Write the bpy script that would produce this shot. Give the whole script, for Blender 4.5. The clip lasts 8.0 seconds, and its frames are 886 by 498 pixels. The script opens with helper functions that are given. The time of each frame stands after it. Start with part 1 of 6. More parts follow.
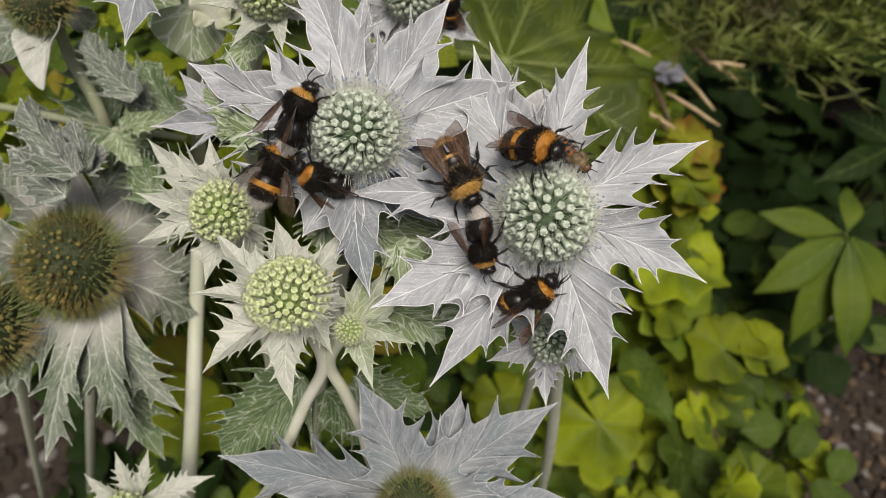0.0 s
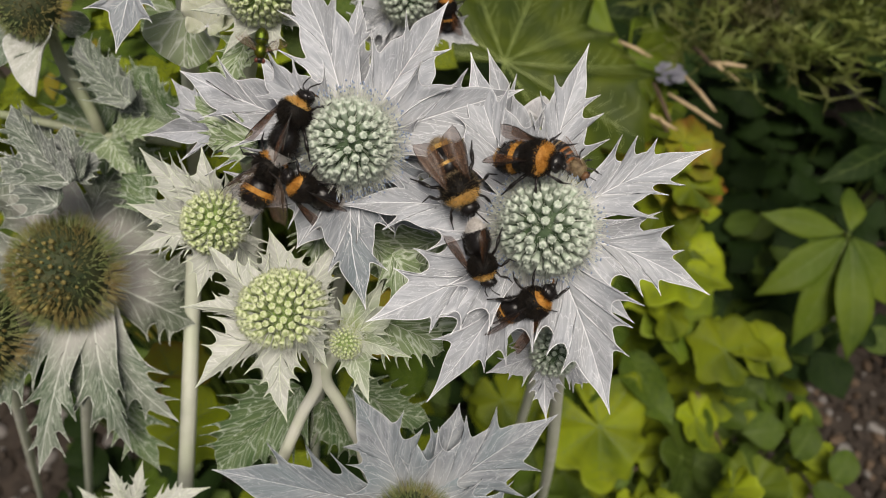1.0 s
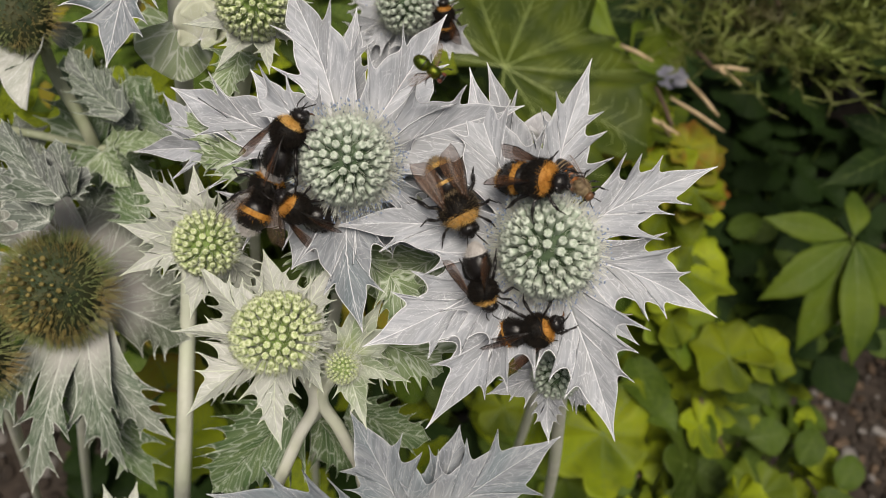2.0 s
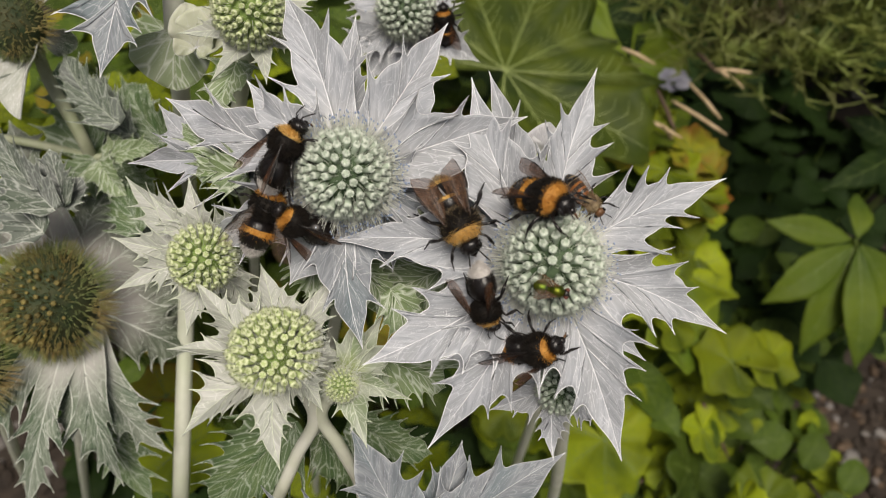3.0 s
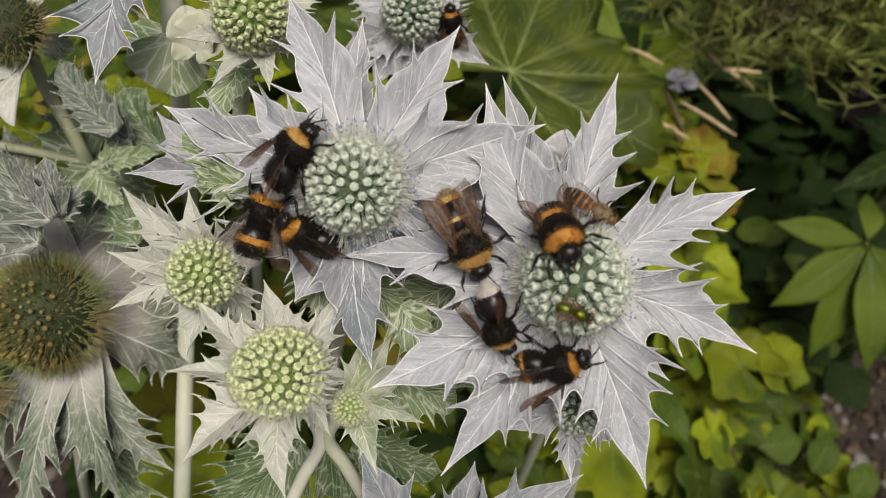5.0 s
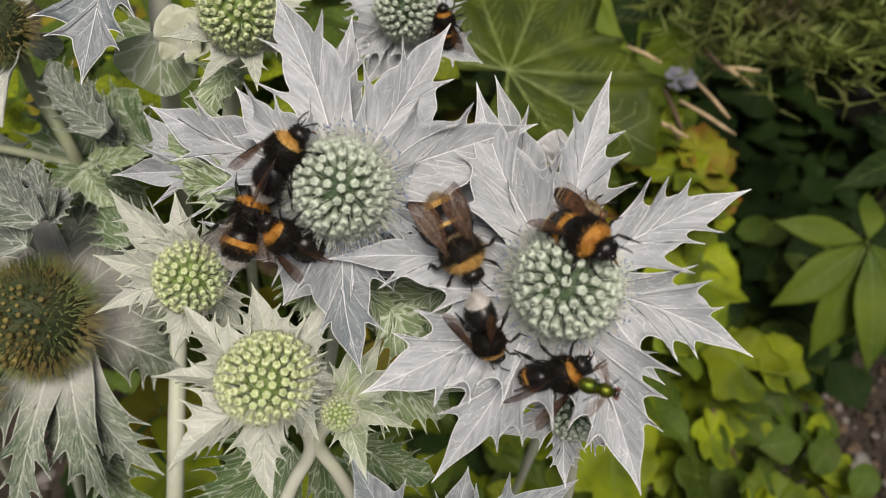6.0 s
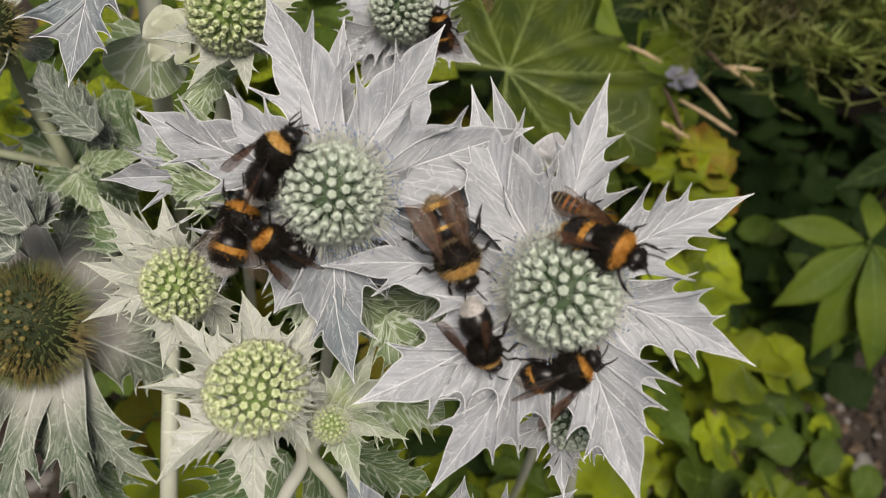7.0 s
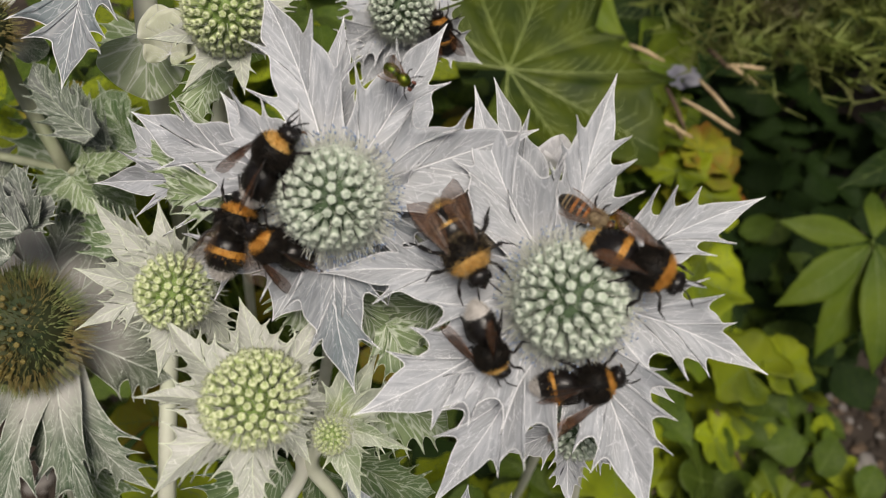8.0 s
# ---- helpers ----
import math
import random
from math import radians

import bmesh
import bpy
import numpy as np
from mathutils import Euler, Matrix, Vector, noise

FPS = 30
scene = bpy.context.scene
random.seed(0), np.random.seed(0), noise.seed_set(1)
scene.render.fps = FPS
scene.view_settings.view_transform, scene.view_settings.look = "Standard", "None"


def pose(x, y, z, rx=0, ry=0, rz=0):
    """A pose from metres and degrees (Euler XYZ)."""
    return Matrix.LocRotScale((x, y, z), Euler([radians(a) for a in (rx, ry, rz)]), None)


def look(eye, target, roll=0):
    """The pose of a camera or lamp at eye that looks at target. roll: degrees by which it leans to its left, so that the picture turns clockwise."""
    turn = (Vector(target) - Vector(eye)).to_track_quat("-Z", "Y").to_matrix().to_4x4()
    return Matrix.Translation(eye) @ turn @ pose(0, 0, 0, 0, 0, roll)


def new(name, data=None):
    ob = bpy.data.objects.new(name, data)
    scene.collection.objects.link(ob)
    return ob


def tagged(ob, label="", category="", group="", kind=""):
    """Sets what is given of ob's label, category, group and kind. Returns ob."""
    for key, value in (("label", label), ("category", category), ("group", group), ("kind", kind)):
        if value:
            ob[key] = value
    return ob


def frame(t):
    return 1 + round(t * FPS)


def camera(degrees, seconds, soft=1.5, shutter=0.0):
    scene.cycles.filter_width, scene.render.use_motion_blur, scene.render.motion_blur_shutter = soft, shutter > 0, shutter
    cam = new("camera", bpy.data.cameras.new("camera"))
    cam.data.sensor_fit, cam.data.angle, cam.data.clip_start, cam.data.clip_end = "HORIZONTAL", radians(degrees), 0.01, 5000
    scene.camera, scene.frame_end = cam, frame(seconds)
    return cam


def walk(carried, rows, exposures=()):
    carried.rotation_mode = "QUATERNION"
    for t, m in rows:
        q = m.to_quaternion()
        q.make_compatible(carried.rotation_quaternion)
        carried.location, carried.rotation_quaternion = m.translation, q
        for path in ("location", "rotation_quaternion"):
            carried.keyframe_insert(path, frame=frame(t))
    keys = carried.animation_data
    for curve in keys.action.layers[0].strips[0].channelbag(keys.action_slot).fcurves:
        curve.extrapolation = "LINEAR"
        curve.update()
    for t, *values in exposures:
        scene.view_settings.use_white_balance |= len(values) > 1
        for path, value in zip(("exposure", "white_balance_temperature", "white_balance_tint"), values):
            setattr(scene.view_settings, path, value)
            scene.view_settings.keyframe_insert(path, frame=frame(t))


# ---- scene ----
cam = camera(65.0, 8.0, soft=1.0)
walk(cam, [
    (0.0, pose(0.00000, 0.00000, 0.88000, 35.00, -0.00, 0.00)),
    (0.5, pose(0.00013, 0.00249, 0.87905, 34.91, 0.09, -0.02)),
    (1.0, pose(0.00091, 0.00480, 0.87881, 34.89, 0.15, -0.11)),
    (1.5, pose(0.00154, 0.00851, 0.87827, 34.87, 0.27, -0.16)),
    (3.0, pose(0.00117, 0.01701, 0.87621, 34.92, 0.47, -0.35)),
    (3.5, pose(-0.00013, 0.01916, 0.87523, 34.91, 0.54, -0.38)),
    (4.0, pose(-0.00150, 0.02125, 0.87423, 34.89, 0.62, -0.39)),
    (4.5, pose(-0.00194, 0.02338, 0.87280, 34.88, 0.65, -0.41)),
    (6.0, pose(0.00082, 0.02704, 0.86930, 34.80, 0.83, -0.54)),
    (6.5, pose(0.00154, 0.02881, 0.86851, 34.77, 0.89, -0.57)),
    (7.0, pose(0.00216, 0.03050, 0.86710, 34.73, 0.94, -0.61)),
    (7.5, pose(0.00185, 0.03222, 0.86592, 34.67, 0.97, -0.66)),
    (8.0, pose(0.00160, 0.03392, 0.86464, 34.64, 1.02, -0.71)),
], exposures=((0.0, 0.03, 6900, 12), (8.0, 0.0, 6900, 12)))

cam.data.dof.use_dof = True
cam.data.dof.focus_distance = 0.175
cam.data.dof.aperture_fstop = 16.0

# ---- light: a bright overcast sky with a very soft sun ----
world = bpy.data.worlds.new("sky")
scene.world = world
world.use_nodes = True
wn = world.node_tree.nodes
sky = wn.new("ShaderNodeTexSky")
sky.sky_type = "NISHITA"
sky.sun_disc = False
sky.sun_elevation = radians(70)
sky.sun_rotation = radians(167)
sky.air_density = 1.0
sky.dust_density = 4.0
sky.ozone_density = 1.0
wn["Background"].inputs["Strength"].default_value = 0.061
cloud = wn.new("ShaderNodeHueSaturation")
cloud.inputs["Saturation"].default_value = 0.35
world.node_tree.links.new(sky.outputs["Color"], cloud.inputs["Color"])
world.node_tree.links.new(cloud.outputs["Color"], wn["Background"].inputs["Color"])
sun = new("sun", bpy.data.lights.new("sun", "SUN"))
sun.data.energy = 2.8
sun.data.angle = radians(28)
sun.data.color = (1.0, 0.95, 0.87)
sun.matrix_world = look((0.10, -0.45, 1.3), (0, 0, 0))


# ---- materials ----
def material(name, color, color2=None, scale=200.0, rough=0.6, bump=0.0, bump_scale=None, metal=0.0, spread=(0.35, 0.65),
             veins=None, vein_scale=700.0, vein_width=0.06, translucent=0.0, random_value=0.0, spec=0.5, coarse=None, coarse_scale=40.0, lay=False, root=None, root_range=(0.05, 0.5)):
    m = bpy.data.materials.new(name)
    m.use_nodes = True
    nt = m.node_tree
    n, l = nt.nodes, nt.links
    b = n["Principled BSDF"]
    b.inputs["Roughness"].default_value = rough
    b.inputs["Metallic"].default_value = metal
    b.inputs["Specular IOR Level"].default_value = spec
    tc = n.new("ShaderNodeTexCoord")

    def mix(fac, a, c):
        x = n.new("ShaderNodeMix")
        x.data_type = "RGBA"
        l.new(fac, x.inputs[0])
        for sock, v in ((x.inputs[6], a), (x.inputs[7], c)):
            if isinstance(v, tuple):
                sock.default_value = (*v, 1)
            else:
                l.new(v, sock)
        return x.outputs[2]

    grain = tc.outputs["Object"]
    # lay stretches the tones into streaks; on bracts they paint the shading of creases
    if lay:
        la = n.new("ShaderNodeAttribute")
        la.attribute_name = "lay"
        grain = la.outputs["Vector"]

    def noise_fac(sc, lo, hi, detail=5.0):
        t = n.new("ShaderNodeTexNoise")
        t.inputs["Scale"].default_value = sc
        t.inputs["Detail"].default_value = detail
        l.new(grain, t.inputs["Vector"])
        r = n.new("ShaderNodeMapRange")
        r.inputs["From Min"].default_value, r.inputs["From Max"].default_value = lo, hi
        l.new(t.outputs["Fac"], r.inputs["Value"])
        return r.outputs["Result"], t.outputs["Fac"]

    col = color
    fac, raw = noise_fac(scale, *spread)
    col = mix(fac, color, color2 or tuple(c * 0.7 for c in color))
    if coarse:
        f2, _ = noise_fac(coarse_scale, 0.42, 0.68, 3.0)
        col = mix(f2, col, coarse)
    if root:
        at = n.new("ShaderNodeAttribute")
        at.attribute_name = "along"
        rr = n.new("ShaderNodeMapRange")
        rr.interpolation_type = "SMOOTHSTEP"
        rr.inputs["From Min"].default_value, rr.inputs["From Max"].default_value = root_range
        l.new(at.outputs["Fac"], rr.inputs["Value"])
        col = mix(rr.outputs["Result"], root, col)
    if veins:
        v = n.new("ShaderNodeTexVoronoi")
        v.feature = "DISTANCE_TO_EDGE"
        v.inputs["Scale"].default_value = vein_scale
        warp = n.new("ShaderNodeVectorMath")
        warp.operation = "MULTIPLY_ADD"
        nz = n.new("ShaderNodeTexNoise")
        nz.inputs["Scale"].default_value = vein_scale * 0.5
        where = grain
        l.new(where, nz.inputs["Vector"])
        warp.inputs[1].default_value = (0.6 / vein_scale,) * 3
        l.new(nz.outputs["Color"], warp.inputs[0])
        l.new(where, warp.inputs[2])
        l.new(warp.outputs[0], v.inputs["Vector"])
        r = n.new("ShaderNodeMapRange")
        r.inputs["From Min"].default_value, r.inputs["From Max"].default_value = 0.0, vein_width
        r.inputs["To Min"].default_value, r.inputs["To Max"].default_value = 1.0, 0.0
        l.new(v.outputs["Distance"], r.inputs["Value"])
        col = mix(r.outputs["Result"], col, veins)
    if random_value:
        oi = n.new("ShaderNodeObjectInfo")
        hs = n.new("ShaderNodeHueSaturation")
        r = n.new("ShaderNodeMapRange")
        r.inputs["To Min"].default_value, r.inputs["To Max"].default_value = 1 - random_value, 1 + random_value
        l.new(oi.outputs["Random"], r.inputs["Value"])
        l.new(r.outputs["Result"], hs.inputs["Value"])
        l.new(col, hs.inputs["Color"])
        col = hs.outputs["Color"]
    l.new(col, b.inputs["Base Color"])
    if bump:
        bn = n.new("ShaderNodeBump")
        bn.inputs["Strength"].default_value = bump
        bn.inputs["Distance"].default_value = 0.0004
        _, rb = noise_fac(bump_scale or scale * 3, 0.3, 0.7)
        l.new(rb, bn.inputs["Height"])
        l.new(bn.outputs["Normal"], b.inputs["Normal"])
    if translucent:
        tr = n.new("ShaderNodeBsdfTranslucent")
        l.new(col, tr.inputs["Color"])
        ms = n.new("ShaderNodeMixShader")
        ms.inputs[0].default_value = translucent
        out = n["Material Output"]
        l.new(b.outputs[0], ms.inputs[1])
        l.new(tr.outputs[0], ms.inputs[2])
        l.new(ms.outputs[0], out.inputs["Surface"])
    return m


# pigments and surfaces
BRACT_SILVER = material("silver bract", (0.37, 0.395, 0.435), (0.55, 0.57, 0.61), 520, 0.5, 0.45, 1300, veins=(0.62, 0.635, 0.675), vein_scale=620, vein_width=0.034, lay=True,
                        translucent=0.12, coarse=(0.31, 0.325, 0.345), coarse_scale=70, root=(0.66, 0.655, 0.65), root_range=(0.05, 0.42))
WHITE_BRACT = material("white papery bract", (0.60, 0.60, 0.63), (0.72, 0.72, 0.74), 420, 0.55, 0.3, 1200, veins=(0.76, 0.76, 0.78), vein_scale=620, vein_width=0.03, lay=True, translucent=0.2)
# BRACT_BLUE: darker blue-grey with the shade of overhanging flowers in its colour
BRACT_BLUE = material("bract toned blue-grey for shade", (0.20, 0.22, 0.245), (0.35, 0.37, 0.395), 520, 0.55, 0.45, 1200, veins=(0.42, 0.45, 0.49), vein_scale=560, vein_width=0.035, lay=True,
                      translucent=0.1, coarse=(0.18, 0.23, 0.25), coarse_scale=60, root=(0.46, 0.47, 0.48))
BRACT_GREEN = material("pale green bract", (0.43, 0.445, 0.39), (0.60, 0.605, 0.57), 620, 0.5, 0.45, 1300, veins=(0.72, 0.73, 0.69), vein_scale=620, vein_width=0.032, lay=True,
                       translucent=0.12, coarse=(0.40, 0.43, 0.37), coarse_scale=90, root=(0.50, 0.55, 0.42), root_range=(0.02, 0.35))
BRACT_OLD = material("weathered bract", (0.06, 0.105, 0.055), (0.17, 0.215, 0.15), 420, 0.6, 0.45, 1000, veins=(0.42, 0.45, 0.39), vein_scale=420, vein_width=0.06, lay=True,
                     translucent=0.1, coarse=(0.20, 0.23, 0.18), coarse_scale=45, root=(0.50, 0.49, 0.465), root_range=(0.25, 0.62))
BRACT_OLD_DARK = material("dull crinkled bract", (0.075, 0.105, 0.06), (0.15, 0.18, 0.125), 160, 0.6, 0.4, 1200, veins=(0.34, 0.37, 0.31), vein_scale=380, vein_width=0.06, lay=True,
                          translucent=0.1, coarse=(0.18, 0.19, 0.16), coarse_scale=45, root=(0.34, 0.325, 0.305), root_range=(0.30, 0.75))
CREAM = material("cream leaf base", (0.62, 0.64, 0.50), (0.72, 0.73, 0.61), 200, 0.5, 0.2, 900, translucent=0.25, coarse=(0.52, 0.57, 0.38), coarse_scale=60)
LEAF_GREY = material("grey-green spiny leaf", (0.06, 0.09, 0.055), (0.15, 0.18, 0.14), 300, 0.6, 0.4, 1000, veins=(0.42, 0.45, 0.41), vein_scale=420, vein_width=0.05, lay=True,
                     translucent=0.1, coarse=(0.17, 0.185, 0.175), coarse_scale=60)
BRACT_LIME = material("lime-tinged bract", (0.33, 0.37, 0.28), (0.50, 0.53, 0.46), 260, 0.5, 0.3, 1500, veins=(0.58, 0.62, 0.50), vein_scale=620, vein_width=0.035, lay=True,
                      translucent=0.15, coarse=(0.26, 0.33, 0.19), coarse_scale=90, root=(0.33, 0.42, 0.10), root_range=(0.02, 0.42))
VEIN_PALE = material("pale vein", (0.86, 0.87, 0.89), (0.76, 0.77, 0.80), 500, 0.5)
VEIN_GREEN = material("pale green vein", (0.70, 0.74, 0.62), (0.60, 0.66, 0.50), 500, 0.5)
VEIN_OLD = material("dull pale vein", (0.70, 0.73, 0.67), (0.60, 0.64, 0.57), 500, 0.55)
VEIN_BLUE = material("blue-grey vein", (0.74, 0.76, 0.78), (0.62, 0.64, 0.67), 500, 0.5)
VEIN_HOLLY = material("light green vein", (0.55, 0.60, 0.50), (0.42, 0.49, 0.37), 500, 0.55)
LEAF_NET = material("green net-veined leaf", (0.19, 0.275, 0.11), (0.27, 0.34, 0.18), 180, 0.5, 0.3, 900, veins=(0.60, 0.66, 0.54), vein_scale=480, vein_width=0.09, lay=True,
                    translucent=0.12, coarse=(0.18, 0.25, 0.12), coarse_scale=60)
LEAF_ROUND = material("pale green net-veined leaf", (0.32, 0.40, 0.22), (0.42, 0.48, 0.32), 180, 0.5, 0.2, 900, veins=(0.70, 0.74, 0.64), vein_scale=300, vein_width=0.08, lay=True,
                      translucent=0.15, coarse=(0.26, 0.35, 0.17), coarse_scale=60)
LEAF_HOLLY = material("dark green holly leaf", (0.065, 0.125, 0.04), (0.13, 0.19, 0.075), 180, 0.5, 0.3, 900, veins=(0.46, 0.52, 0.42), vein_scale=420, vein_width=0.06, lay=True,
                      translucent=0.1, coarse=(0.13, 0.19, 0.09), coarse_scale=60)
FLORET_GREY = material("grey-green floret", (0.34, 0.42, 0.32), (0.45, 0.52, 0.42), 900, 0.55, 0.2, 4000, random_value=0.18)
FLORET_LIME = material("lime floret", (0.36, 0.45, 0.17), (0.46, 0.54, 0.26), 900, 0.55, 0.2, 4000, random_value=0.18)
FLORET_TIP = material("pale floret tip", (0.50, 0.56, 0.47), (0.60, 0.65, 0.56), 900, 0.5, random_value=0.12)
TIP_LIME = material("pale lime floret tip", (0.54, 0.60, 0.34), (0.66, 0.70, 0.46), 900, 0.5, random_value=0.12)
# CORE_GREEN is darkened so the gaps between grey florets look shaded
CORE_GREEN = material("flower core darkened for gap shade", (0.032, 0.065, 0.027), (0.075, 0.12, 0.055), 600, 0.7)
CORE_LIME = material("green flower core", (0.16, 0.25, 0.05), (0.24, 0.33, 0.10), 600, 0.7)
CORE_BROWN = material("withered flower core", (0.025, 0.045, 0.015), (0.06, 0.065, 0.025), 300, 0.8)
NEEDLE_PALE = material("pale bracteole", (0.70, 0.71, 0.64), (0.60, 0.63, 0.55), 900, 0.5)
NEEDLE_OLD = material("olive needle", (0.08, 0.125, 0.03), (0.30, 0.33, 0.14), 700, 0.6, coarse=(0.25, 0.17, 0.055), coarse_scale=90)
ANTHER_BLUE = material("blue anther", (0.36, 0.44, 0.60), (0.26, 0.34, 0.52), 900, 0.5)
STEM_PALE = material("pale green stem", (0.52, 0.54, 0.44), (0.62, 0.63, 0.54), 120, 0.5, 0.2, 700, coarse=(0.52, 0.56, 0.42), coarse_scale=50)
STEM_CREAM = material("cream stem", (0.70, 0.71, 0.59), (0.78, 0.78, 0.68), 120, 0.5, 0.2, 700, coarse=(0.62, 0.66, 0.48), coarse_scale=50)
STEM_OLIVE = material("olive-grey stem", (0.30, 0.33, 0.21), (0.40, 0.42, 0.30), 120, 0.5, 0.2, 700, coarse=(0.24, 0.28, 0.15), coarse_scale=50)
FUR_BLACK = material("black fur", (0.006, 0.005, 0.004), (0.018, 0.013, 0.009), 700, 0.7, spec=0.3)
FUR_ORANGE = material("orange fur", (0.42, 0.17, 0.015), (0.64, 0.33, 0.07), 700, 0.7)
FUR_BUFF = material("tawny fur", (0.58, 0.32, 0.07), (0.72, 0.47, 0.16), 700, 0.7)
FUR_WHITE = material("white fur", (0.48, 0.45, 0.42), (0.60, 0.57, 0.54), 700, 0.7)
FUR_GREY = material("grizzled fur", (0.16, 0.11, 0.06), (0.34, 0.26, 0.15), 700, 0.7)
CHITIN = material("black chitin", (0.005, 0.004, 0.004), (0.012, 0.009, 0.008), 500, 0.28, 0.2, 3000)
CHITIN_BROWN = material("brown chitin", (0.10, 0.045, 0.02), (0.16, 0.08, 0.035), 500, 0.32, 0.2, 3000)
EYE_BLACK = material("compound eye", (0.012, 0.011, 0.012), (0.02, 0.018, 0.018), 4000, 0.2, 0.2, 6000)
HONEY_AMBER = material("amber abdomen", (0.36, 0.11, 0.02), (0.46, 0.17, 0.03), 500, 0.35, 0.2, 3000)
FLY_GREEN = material("metallic green body", (0.06, 0.10, 0.010), (0.20, 0.20, 0.018), 350, 0.36, 0.2, 3000, metal=0.85)
FLY_EYE = material("red-brown eye", (0.12, 0.03, 0.02), (0.16, 0.05, 0.03), 3000, 0.3)


def wing_material(name, color, alpha):
    m = material(name, color, tuple(c * 0.6 for c in color), 500, 0.36, spec=0.28, veins=tuple(c * 0.25 for c in color), vein_scale=480, vein_width=0.05)
    n, l = m.node_tree.nodes, m.node_tree.links
    b = n["Principled BSDF"]
    tr = n.new("ShaderNodeBsdfTransparent")
    ms = n.new("ShaderNodeMixShader")
    ms.inputs[0].default_value = alpha
    l.new(tr.outputs[0], ms.inputs[1])
    l.new(b.outputs[0], ms.inputs[2])
    l.new(ms.outputs[0], n["Material Output"].inputs["Surface"])
    return m


WING_BROWN = wing_material("smoky wing", (0.15, 0.065, 0.028), 0.55)
WING_DARK = wing_material("brown wing", (0.16, 0.085, 0.05), 0.58)
WING_CLEAR = wing_material("clear wing", (0.22, 0.14, 0.09), 0.24)


# ---- building helpers ----
def thing(name, place, label, category, group="", kind=""):
    ob = new(name)
    ob.empty_display_size = 0.005
    ob.matrix_world = Matrix.Translation(place)
    return tagged(ob, label, category, group, kind)


def solid(name, verts, faces, mats, parent=None, label="", index=None, smooth=True, kind="", m=None):
    """One mesh object of its own; its vertices lie in its parent's space."""
    me = bpy.data.meshes.new(name)
    me.from_pydata([tuple(v) for v in verts], [], faces)
    for x in (mats if isinstance(mats, (list, tuple)) else [mats]):
        me.materials.append(x)
    if index is not None:
        me.polygons.foreach_set("material_index", index)
    if smooth:
        me.polygons.foreach_set("use_smooth", [True] * len(me.polygons))
    me.update()
    ob = new(name, me)
    if parent is not None:
        ob.parent = parent
    if m is not None:
        ob.matrix_basis = m
    return tagged(ob, label, kind=kind)


def thick(ob, amount, offset=-1.0):
    mod = ob.modifiers.new("thickness", "SOLIDIFY")
    mod.thickness, mod.offset = amount, offset
    return ob


def frame_of(d, up):
    """Three axes: along d, to its side, and the normal nearest to up."""
    x = Vector(d).normalized()
    y = Vector(up).cross(x)
    y = y.normalized() if y.length > 1e-6 else x.orthogonal().normalized()
    return x, y, x.cross(y)


